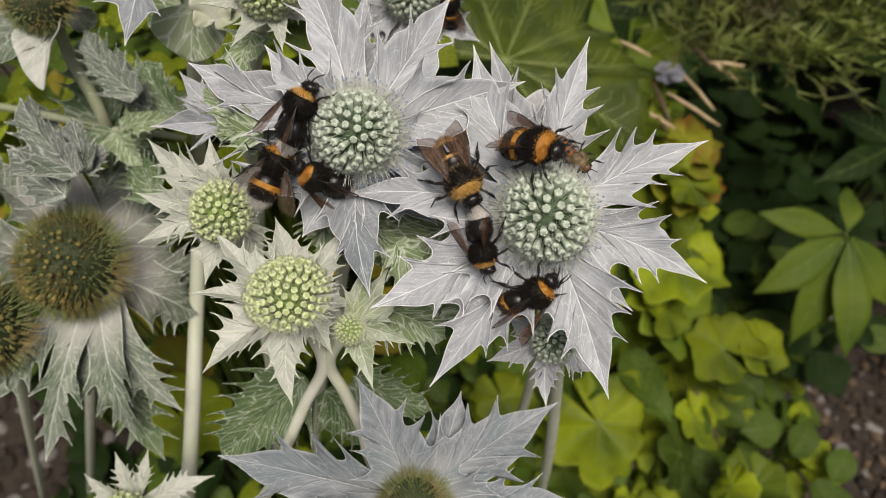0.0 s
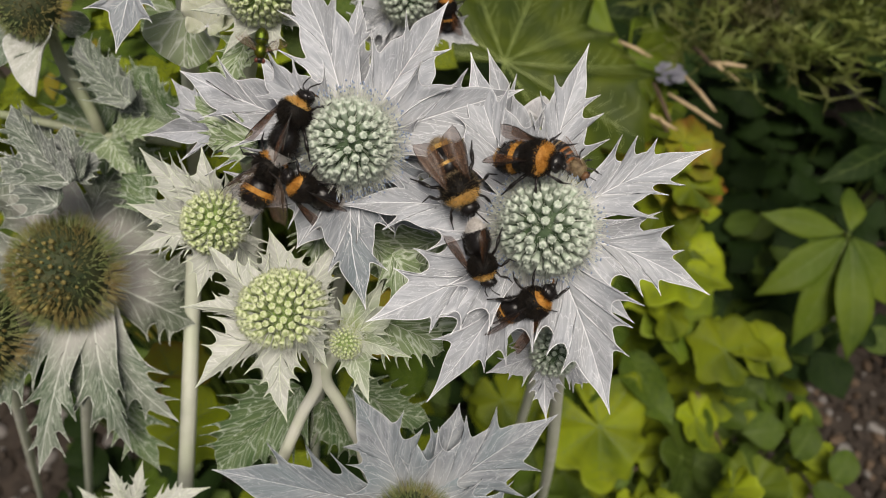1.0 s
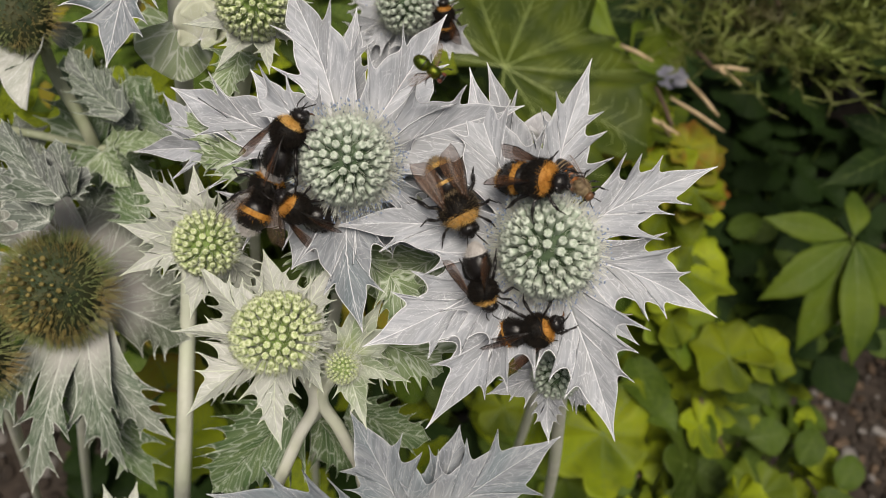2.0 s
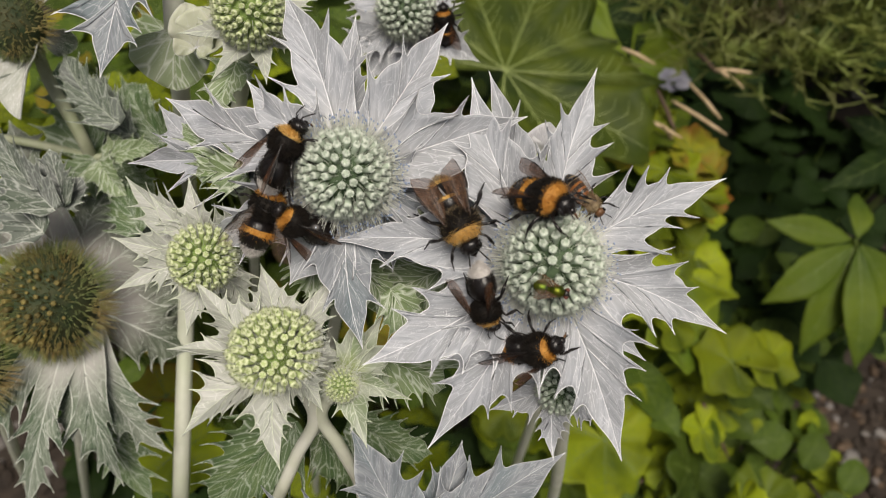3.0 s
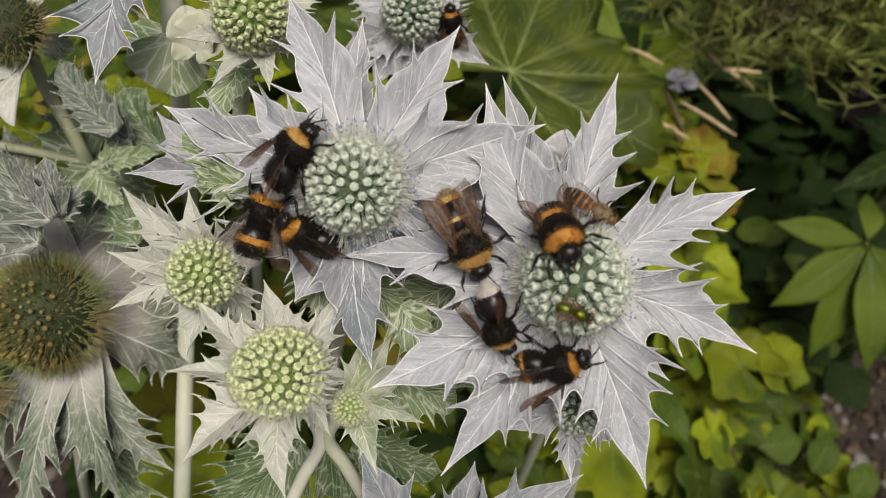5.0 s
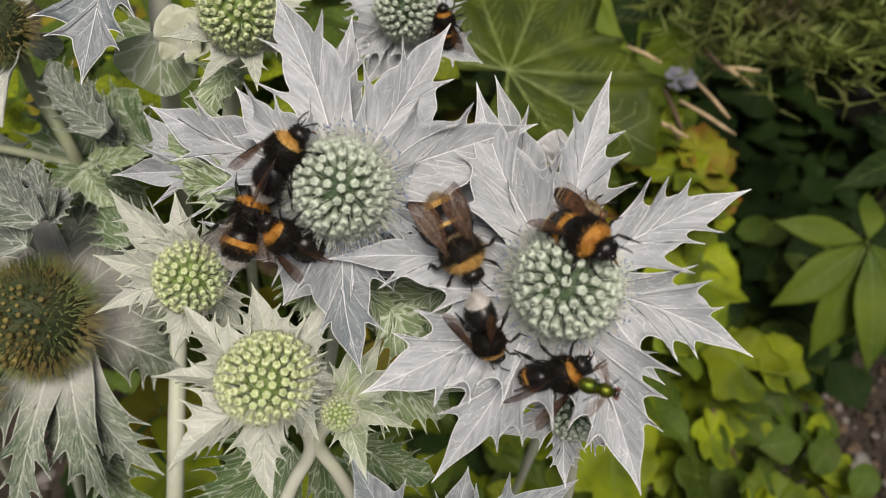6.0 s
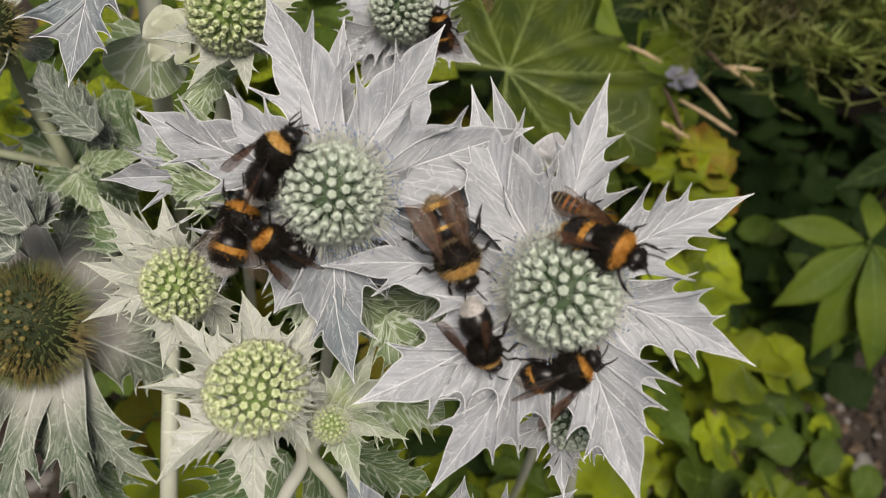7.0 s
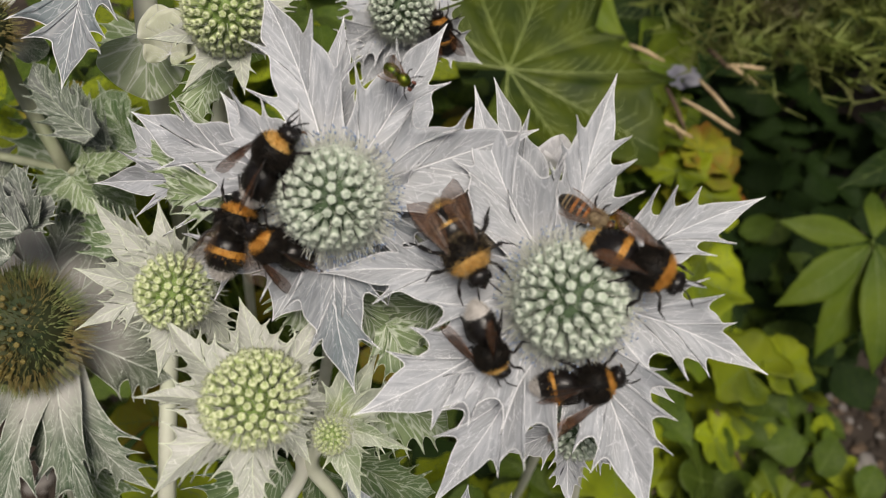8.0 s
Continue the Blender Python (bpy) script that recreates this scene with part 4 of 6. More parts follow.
def fur(rng, c, r, bands, count, length, droop=0.0, lean=-0.5, thin=0.00007, taper=0.0):
    s = Soup()
    c = Vector(c)
    for _ in range(count):
        x = rng.uniform(-1, 1)
        a = rng.uniform(0, 2 * math.pi)
        q = math.sqrt(1 - x * x)
        n = Vector((x / r[0], q * math.cos(a) / r[1], q * math.sin(a) / r[2])).normalized()
        q *= 1 - taper * (0.5 - 0.5 * x) ** 2
        p = c + Vector((r[0] * x, r[1] * q * math.cos(a), r[2] * q * math.sin(a) - droop * (1 - x) ** 2))
        d = (n + Vector((lean * (1.0 if x > -0.5 else 0.35) + rng.gauss(0, 0.25), rng.gauss(0, 0.25), rng.gauss(0, 0.25)))).normalized()
        side = d.cross(Vector((rng.gauss(0, 1), rng.gauss(0, 1), rng.gauss(0, 1)))).normalized() * thin
        e = p + d * length * rng.uniform(0.6, 1.3)
        m = band_of(x + rng.gauss(0, 0.09), bands)
        if m in (1, 3) and len(bands) > 1 and math.sin(a) < rng.gauss(-0.2, 0.1):
            m = 0
        s.add([p - n * 0.0002 - side, p - n * 0.0002 + side, e], [(0, 1, 2)], m)
    return s


def wing_mesh(s, root, length, width, angle, tilt, side):
    """A wing blade that trails back from its root; angle opens it outwards and tilt raises it. Narrow at its hinge, broad and rounded at its end."""
    root = Vector(root)
    d = Vector((-math.cos(angle), side * math.sin(angle), tilt)).normalized()
    b = Vector((-math.sin(angle) * 0.9, -side * math.cos(angle), 0)).normalized()
    up = d.cross(b).normalized()
    if up.z < 0:
        up = -up
    n, w = 16, 7

    def at(t, q):
        wide = width * (0.16 + 0.92 * math.sin(math.pi / 2 * min(1, t / 0.72)) ** 1.2)
        if t > 0.72:
            wide *= math.sqrt(max(0.0, 1 - ((t - 0.72) / 0.285) ** 2))
        lead = -0.10 * width * math.sin(math.pi * t) + (0.18 * width * ((t - 0.72) / 0.28) ** 2 if t > 0.72 else 0)
        return root + d * (length * t - 0.05 * length * q * t) + b * (lead + wide * q) + up * (0.05 * width * math.sin(9 * q + 2 * t) + 0.08 * width * math.sin(math.pi * t) - 0.18 * width * q * q)

    verts = [at(k / n, j / (w - 1)) for k in range(n + 1) for j in range(w)]
    s.add(verts, [(k * w + j, (k + 1) * w + j, (k + 1) * w + j + 1, k * w + j + 1) for k in range(n) for j in range(w - 1)], 0)
    # long veins and a few cross veins
    e = up * 0.00002
    s.tube([at(k / n, 0) + e for k in range(n)], 0.00010, 4, 1, False)
    for q0, q1, t1 in ((0.06, 0.22, 0.80), (0.20, 0.45, 0.88), (0.40, 0.66, 0.80), (0.65, 0.85, 0.62)):
        s.tube([at(0.06 + (t1 - 0.06) * k / 8, q0 + (q1 - q0) * k / 8) + e for k in range(9)], 0.000045, 4, 1, False)
    for t, q0, q1 in ((0.45, 0.14, 0.36), (0.62, 0.17, 0.42), (0.55, 0.36, 0.58), (0.72, 0.40, 0.62), (0.40, 0.54, 0.78)):
        s.tube([at(t + 0.05 * k / 2, q0 + (q1 - q0) * k / 2) + e for k in range(3)], 0.00004, 4, 1, False)


def leg(parent, root, knee, ankle, toe, thick_, mat, name="leg"):
    """A jointed hairy leg, hinged at its root."""
    s = Soup()
    root = Vector(root)
    o, knee, ankle, toe = Vector((0, 0, 0)), Vector(knee) - root, Vector(ankle) - root, Vector(toe) - root
    s.tube([o, knee / 2, knee], [thick_ * 0.9, thick_ * 1.15, thick_ * 0.8], 6)
    s.tube([knee, knee.lerp(ankle, 0.6), ankle], [thick_ * 0.75, thick_ * 1.25, thick_ * 0.9], 6)
    s.tube([ankle, ankle.lerp(toe, 0.5), toe], [thick_ * 0.6, thick_ * 0.5, thick_ * 0.3], 5)
    rng = random.Random(7)
    for _ in range(60):
        a, b = (knee, ankle) if rng.random() < 0.6 else (o, knee)
        p = a.lerp(b, rng.random())
        d = Vector((rng.gauss(0, 1), rng.gauss(0, 1), rng.gauss(0, 1))).normalized()
        s.cone(p, p + d * thick_ * 2.2, thick_ * 0.12, 3)
    return s.made(name, mat, parent, m=Matrix.Translation(root))


def bumblebee(label, size, seed, collar, bands, thorax_hair=None, wing_open=(0.12, 0.16), wing_tilt=0.18, wing_mat=None, wing_w=0.85, wing_len=1.0, collar_at=0.62):
    """x ahead, z up, about 15 mm long at size 1. bands: stretches of the abdomen from its front to its tail."""
    rng = random.Random(seed)
    u = 0.001 * size
    ob = thing("bumblebee", (0, 0, 0), label, "bumblebee", "bumblebees")
    mats = [FUR_BLACK, FUR_ORANGE, FUR_WHITE, FUR_BUFF, FUR_GREY, CHITIN]
    th = thorax_hair if thorax_hair is not None else 0
    tb = [(collar_at, collar), (-0.80, 0), (-1, th)]
    tr = (3.1 * u, 3.45 * u, 3.3 * u)
    s = Soup()
    blob(s, (2.0 * u, 0, 0.1 * u), tr, tb)
    thorax = s.made("thorax", mats, ob)
    f = fur(rng, (2.0 * u, 0, 0.1 * u), tr, tb, 7600, 0.80 * u, 0, -0.25, 0.00005)
    if th:
        g = fur(rng, (2.0 * u, 0, -0.2 * u), tr, [(collar_at - 0.15, collar), (-1, th)], 1000, 1.3 * u, 0, -0.2, 0.00006)
        f.add(g.v, g.f, th)
    f.made("fur", mats, thorax, kind="stuff", smooth=False)
    s = Soup()
    dr = 0.35 * u
    ar, ac = (4.6 * u, 3.8 * u, 3.15 * u), (-5.0 * u, 0, -0.6 * u)
    blob(s, ac, ar, [(x, 5 if m == 0 else m) for x, m in bands], 0.40, rings=22, droop=dr)
    abdomen = s.made("abdomen", mats, ob)
    fur(rng, ac, ar, bands, 3600, 0.70 * u, dr, -0.8, 0.00005, taper=0.40).made("fur", mats, abdomen, kind="stuff", smooth=False)
    s = Soup()
    s.ball((6.2 * u, 0, -0.7 * u), 1.45 * u, 1.95 * u, 1.85 * u, rings=10, sides=14)
    s.ball((7.1 * u, 0, -1.7 * u), 0.75 * u, 0.85 * u, 0.8 * u, rings=6, sides=10)
    head = s.made("head", CHITIN, ob)
    fur(rng, (6.0 * u, 0, -0.5 * u), (1.4 * u, 1.85 * u, 1.7 * u), [(-1, 0)], 500, 0.6 * u, 0, 0.2).made("fur", mats, head, kind="stuff", smooth=False)
    for sg in (-1, 1):
        e = Soup()
        e.ball((6.5 * u, sg * 1.6 * u, -0.65 * u), 0.6 * u, 0.5 * u, 1.15 * u, rings=8, sides=10)
        e.made("eye", EYE_BLACK, head, "glossy black compound eye")
        a = Soup()
        a.tube([(7.0 * u, sg * 0.45 * u, -0.4 * u), (7.7 * u, sg * 0.9 * u, 0.5 * u), (8.3 * u, sg * 1.1 * u, 0.55 * u), (9.4 * u, sg * 1.6 * u, -0.2 * u), (10.2 * u, sg * 2.0 * u, -1.0 * u)],
               [0.13 * u, 0.12 * u, 0.15 * u, 0.16 * u, 0.12 * u], 6)
        a.made("antenna", CHITIN, head)
    t = Soup()
    t.tube([(7.1 * u, 0, -2.0 * u), (7.5 * u, 0, -3.0 * u), (7.3 * u, 0, -3.9 * u)], [0.3 * u, 0.22 * u, 0.12 * u], 6)
    t.made("tongue", CHITIN_BROWN, head)
    for sg, op in ((-1, wing_open[0]), (1, wing_open[1])):
        w = Soup()
        wing_mesh(w, (2.0 * u, sg * 2.5 * u, 2.75 * u), 11.2 * wing_len * u, 3.9 * wing_w * u, op + 0.1, 0.05 + wing_tilt * 0.35, sg)
        w.made("forewing", [wing_mat or WING_BROWN, CHITIN], ob)
        w = Soup()
        wing_mesh(w, (1.3 * u, sg * 2.4 * u, 2.55 * u), 7.8 * wing_len * u, 2.6 * wing_w * u, op + 0.24, 0.04 + wing_tilt * 0.3, sg)
        w.made("hindwing", [wing_mat or WING_BROWN, CHITIN], ob)
    for sg in (-1, 1):
        leg(ob, (3.4 * u, sg * 1.6 * u, -1.7 * u), (5.4 * u, sg * 3.5 * u, -1.2 * u), (6.6 * u, sg * 4.3 * u, -3.0 * u), (8.2 * u, sg * 4.6 * u, -3.6 * u), 0.28 * u, CHITIN)
        leg(ob, (2.0 * u, sg * 2.0 * u, -1.9 * u), (2.6 * u, sg * 4.9 * u, -1.2 * u), (1.6 * u, sg * 6.4 * u, -3.2 * u), (2.6 * u, sg * 7.9 * u, -3.7 * u), 0.32 * u, CHITIN)
        leg(ob, (0.4 * u, sg * 1.9 * u, -1.9 * u), (-1.6 * u, sg * 4.7 * u, -1.0 * u), (-4.2 * u, sg * 5.6 * u, -2.6 * u), (-6.0 * u, sg * 6.6 * u, -3.4 * u), 0.38 * u, CHITIN)
    return ob


B, O, WH, BU, GR = 0, 1, 2, 3, 4
bee_a = bumblebee("black bumblebee with tawny collar and white tail feeding on the cone", 1.1, 11, BU, [(-0.40, B), (-1, WH)], wing_open=(0.2, 0.3), wing_tilt=0.0, wing_w=0.5)
bee_b = bumblebee("black bumblebee with orange bands and pale tail", 1.12, 12, O, [(0.36, B), (0.10, O), (-0.5, B), (-1, WH)], wing_open=(0.5, 0.35), wing_tilt=0.3, wing_mat=WING_CLEAR)
bee_c = bumblebee("black bumblebee with yellow collar pressed under the cone", 1.0, 13, O, [(-0.6, B), (-1, WH)], wing_open=(0.1, 0.3), wing_tilt=0.0, wing_w=0.55)
bee_d = bumblebee("grizzled brown bumblebee with golden collar and glossy wings", 1.2, 14, BU, [(0.40, B), (0.22, BU), (-0.45, B), (-0.62, BU), (-1, GR)], thorax_hair=GR, collar_at=0.5, wing_open=(0.14, 0.10), wing_tilt=0.2, wing_w=0.95, wing_mat=WING_DARK)
bee_e = bumblebee("black bumblebee with yellow collar and white tail", 0.93, 15, BU, [(-0.38, B), (-1, WH)], wing_open=(0.3, 0.4), wing_tilt=0.05, wing_w=0.6, wing_len=0.95)
bee_f = bumblebee("large black bumblebee with orange collar and orange flank band", 1.15, 16, O, [(0.52, B), (0.30, O), (-0.62, B), (-1, BU)], collar_at=0.50, wing_open=(0.2, 0.12), wing_tilt=0.25, wing_w=0.6, wing_len=0.85)
bee_h = bumblebee("black bumblebee with orange collar and orange flank", 1.06, 17, O, [(0.05, B), (-0.16, O), (-0.62, B), (-1, WH)], wing_open=(0.25, 0.10), wing_tilt=0.7, collar_at=0.72, wing_w=0.55, wing_len=1.05)
bee_i = bumblebee("dark bumblebee with orange band on the small flower", 1.0, 18, O, [(0.5, B), (0.35, O), (-1, B)], collar_at=0.75, wing_open=(0.2, 0.3))


def honeybee(label):
    rng = random.Random(31)
    u = 0.00092
    ob = thing("honeybee", (0, 0, 0), label, "honeybee")
    mats = [CHITIN, HONEY_AMBER, FUR_BUFF, FUR_GREY]
    s = Soup()
    blob(s, (1.6 * u, 0, 0), (2.3 * u, 1.9 * u, 1.9 * u), [(-1, 3)])
    th = s.made("thorax", mats, ob)
    fur(rng, (1.6 * u, 0, 0), (2.3 * u, 1.9 * u, 1.9 * u), [(-1, 3)], 1300, 0.7 * u, 0, -0.1).made("fur", mats, th, kind="stuff", smooth=False)
    s = Soup()
    bands = [(0.66, 1), (0.46, 0), (0.28, 1), (0.08, 0), (-0.08, 1), (-0.30, 0), (-0.38, 3), (-0.55, 0), (-0.62, 3), (-1, 0)]
    blob(s, (-4.0 * u, 0, -0.2 * u), (4.2 * u, 1.95 * u, 1.8 * u), bands, rings=40, droop=0.3 * u)
    ab = s.made("abdomen", mats, ob, "amber abdomen with dark rings")
    fur(rng, (-4.0 * u, 0, -0.2 * u), (4.2 * u, 1.95 * u, 1.8 * u), [(-1, 2)], 110, 0.35 * u, 0.3 * u, -0.9).made("fur", mats, ab, kind="stuff", smooth=False)
    s = Soup()
    s.ball((4.5 * u, 0, -0.4 * u), 1.0 * u, 1.5 * u, 1.4 * u)
    hd = s.made("head", CHITIN_BROWN, ob)
    for sg in (-1, 1):
        e = Soup()
        e.ball((4.6 * u, sg * 1.25 * u, -0.3 * u), 0.5 * u, 0.4 * u, 0.95 * u)
        e.made("eye", EYE_BLACK, hd)
        a = Soup()
        a.tube([(5.3 * u, sg * 0.4 * u, 0), (5.9 * u, sg * 0.8 * u, 0.4 * u), (7.3 * u, sg * 1.3 * u, -0.4 * u)], 0.12 * u, 5)
        a.made("antenna", CHITIN, hd)
        w = Soup()
        wing_mesh(w, (2.0 * u, sg * 1.4 * u, 1.5 * u), 8.6 * u, 2.6 * u, 0.22, 0.1, sg)
        w.made("forewing", [WING_CLEAR, CHITIN_BROWN], ob, "clear veined wing")
        for x, kx in ((2.6, 4.0), (1.6, 1.6), (0.4, -1.2)):
            leg(ob, (x * u, sg * 1.2 * u, -1.2 * u), (kx * u, sg * 3.0 * u, -0.9 * u), ((kx * 1.3) * u, sg * 3.8 * u, -2.4 * u), ((kx * 1.5) * u, sg * 4.4 * u, -2.9 * u), 0.22 * u, CHITIN)
    return ob


bee_g = honeybee("amber striped honeybee on the cone")


def greenbottle(label):
    rng = random.Random(41)
    u = 0.00078
    ob = thing("greenbottle_fly", (0, 0, 0), label, "fly")
    s = Soup()
    blob(s, (1.2 * u, 0, 0), (2.1 * u, 1.75 * u, 1.7 * u), [(-1, 0)])
    s.made("thorax", [FLY_GREEN], ob)
    s = Soup()
    blob(s, (-2.6 * u, 0, -0.2 * u), (2.6 * u, 1.9 * u, 1.6 * u), [(0.35, 0), (0.28, 1), (-0.2, 0), (-0.27, 1), (-1, 0)], rings=24)
    s.made("abdomen", [FLY_GREEN, CHITIN], ob)
    s = Soup()
    s.ball((3.7 * u, 0, -0.2 * u), 0.8 * u, 1.35 * u, 1.2 * u)
    hd = s.made("head", CHITIN, ob)
    bristles = Soup()
    for _ in range(70):
        p = Vector((rng.uniform(-4.5, 3) * u, rng.uniform(-1.2, 1.2) * u, 1.2 * u))
        bristles.cone(p, p + Vector((-0.5 * u, rng.gauss(0, 0.3) * u, 0.9 * u)), 0.05 * u)
    bristles.made("bristles", CHITIN, ob, kind="stuff", smooth=False)
    for sg in (-1, 1):
        e = Soup()
        e.ball((3.85 * u, sg * 0.95 * u, 0), 0.7 * u, 0.6 * u, 0.95 * u)
        e.made("eye", FLY_EYE, hd, "red-brown compound eye")
        for x, kx in ((2.0, 3.4), (1.2, 0.8), (0.2, -2.0)):
            leg(ob, (x * u, sg * 1.0 * u, -1.0 * u), (kx * u, sg * 2.8 * u, -0.6 * u), (kx * 1.25 * u, sg * 3.5 * u, -2.2 * u), (kx * 1.4 * u, sg * 4.0 * u, -2.8 * u), 0.16 * u, CHITIN)
    wings = []
    for sg in (-1, 1):
        w = Soup()
        wing_mesh(w, (0, 0, 0), 6.6 * u, 2.5 * u, 0.35, 0.05, sg)
        wings.append(w.made("wing", [WING_CLEAR, CHITIN_BROWN], ob, m=Matrix.Translation((1.4 * u, sg * 1.2 * u, 1.2 * u))))
    return ob, wings


fly, fly_wings = greenbottle("shiny metallic green blowfly")


# ---- background planting and ground ----
SOIL = material("dark garden soil", (0.018, 0.012, 0.008), (0.046, 0.033, 0.024), 60, 0.9, 0.8, 240, coarse=(0.032, 0.024, 0.017), coarse_scale=14)
STONE = material("grey pebble", (0.20, 0.18, 0.165), (0.32, 0.30, 0.28), 90, 0.8, 0.4, 300, random_value=0.3, coarse=(0.20, 0.18, 0.17), coarse_scale=40)
LEAF_A = material("fresh green leaf", (0.055, 0.095, 0.008), (0.10, 0.15, 0.014), 45, 0.6, 0.3, 300, spec=0.25, translucent=0.22, coarse=(0.035, 0.07, 0.008), coarse_scale=22, random_value=0.32)
LEAF_B = material("yellow-green leaf", (0.22, 0.285, 0.011), (0.30, 0.345, 0.015), 45, 0.6, 0.4, 300, spec=0.2, translucent=0.25, coarse=(0.075, 0.115, 0.008), coarse_scale=24, random_value=0.32)
# LEAF_C: the shade under the shrubs is put into this near-black leaf colour
LEAF_C = material("green leaf darkened for shade", (0.012, 0.027, 0.005), (0.024, 0.046, 0.008), 45, 0.65, 0.3, 300, spec=0.12, translucent=0.10, coarse=(0.008, 0.02, 0.005), coarse_scale=22, random_value=0.25)
LEAF_BIG = material("olive green leaf", (0.052, 0.078, 0.006), (0.092, 0.12, 0.009), 40, 0.6, 0.4, 260, spec=0.25, translucent=0.2, coarse=(0.025, 0.045, 0.006), coarse_scale=26)
LEAF_M = material("mid green leaf", (0.12, 0.175, 0.012), (0.18, 0.235, 0.018), 45, 0.6, 0.3, 300, spec=0.25, translucent=0.22, coarse=(0.065, 0.115, 0.010), coarse_scale=22, random_value=0.3)
LEAF_P = material("smooth green leaflet", (0.085, 0.135, 0.010), (0.135, 0.185, 0.014), 45, 0.6, 0.3, 300, spec=0.25, translucent=0.22, coarse=(0.05, 0.09, 0.008), coarse_scale=22)
LEAF_Y = material("yellowing leaf", (0.30, 0.29, 0.02), (0.20, 0.25, 0.02), 40, 0.6, 0.3, 300, spec=0.2, translucent=0.25, coarse=(0.28, 0.11, 0.02), coarse_scale=45, random_value=0.32)
LEAF_VEIN = material("light leaf vein", (0.115, 0.165, 0.025), (0.09, 0.13, 0.02), 100, 0.5)
VEIN_BIG = material("pale green leaf vein", (0.25, 0.30, 0.10), (0.18, 0.23, 0.06), 100, 0.5)
DRY = material("dry straw", (0.40, 0.28, 0.15), (0.55, 0.42, 0.26), 120, 0.7, 0.3, 500)
TWIG = material("brown twig", (0.075, 0.048, 0.028), (0.12, 0.08, 0.05), 120, 0.8, 0.3, 500)
FERN = material("feathery foliage", (0.16, 0.22, 0.035), (0.27, 0.31, 0.075), 60, 0.6, translucent=0.2, coarse=(0.09, 0.085, 0.03), coarse_scale=18)
PETAL = material("pale lilac petal", (0.24, 0.24, 0.30), (0.34, 0.34, 0.40), 120, 0.6, translucent=0.2)

rng = random.Random(5)


def ground_height(x, y):
    return 0.012 * noise.noise((x * 7, y * 7, 0)) + 0.006 * noise.noise((x * 31, y * 31, 2))


def ground_sheet():
    s = Soup()
    xs = [-60, -12, -3] + [-1.2 + 2.6 * k / 90 for k in range(91)] + [3, 12, 60]
    ys = [-60, -12, -3] + [-0.5 + 2.6 * k / 90 for k in range(91)] + [4, 12, 60]
    verts = [Vector((x, y, ground_height(x, y))) for y in ys for x in xs]
    n = len(xs)
    s.add(verts, [(j * n + i, j * n + i + 1, (j + 1) * n + i + 1, (j + 1) * n + i) for j in range(len(ys) - 1) for i in range(n - 1)])
    return tagged(s.made("ground", SOIL), "dark crumbly garden soil", "soil", kind="structure")


ground_sheet()


def pebbles():
    s = Soup()
    for k in range(900):
        x, y = rng.uniform(-0.75, 0.95), rng.uniform(0.05, 1.0)
        r = rng.uniform(0.002, 0.006) if rng.random() < 0.75 else rng.uniform(0.006, 0.014)
        a = rng.uniform(0, 3.14)
        ax = (Vector((math.cos(a), math.sin(a), 0)), Vector((-math.sin(a), math.cos(a), 0)), Vector((0, 0, 1)))
        s.ball((x, y, ground_height(x, y) + r * 0.2), r * rng.uniform(0.9, 1.4), r, r * 0.7, ax, 5, 7, 0 if rng.random() < 0.45 else 1)
    for k in range(700):
        x, y = rng.uniform(-0.62, -0.10), rng.uniform(-0.10, 0.36)
        r = rng.uniform(0.003, 0.011)
        ax = frame_of(Vector((rng.gauss(0, 1), rng.gauss(0, 1), 0.3)), (0, 0, 1))
        s.ball((x, y, ground_height(x, y) + r * 0.3), r * rng.uniform(0.9, 1.6), r, r * 0.7, ax, 5, 7, rng.choice((0, 0, 1, 1, 1)))
    for k in range(2200):
        x, y = rng.uniform(0.22, 0.75), rng.uniform(0.08, 0.5)
        r = rng.uniform(0.002, 0.008)
        ax = frame_of(Vector((rng.gauss(0, 1), rng.gauss(0, 1), 0.3)), (0, 0, 1))
        s.ball((x, y, ground_height(x, y) + r * 0.3), r * rng.uniform(0.9, 1.8), r, r * 0.7, ax, 4, 6, rng.choice((1, 1, 1, 1, 1, 1, 2, 2)) if rng.random() < 0.91 else 0)
    tagged(s.made("pebbles", [STONE, SOIL, TWIG]), "scattered grey pebbles and soil crumbs", "gravel", kind="stuff")




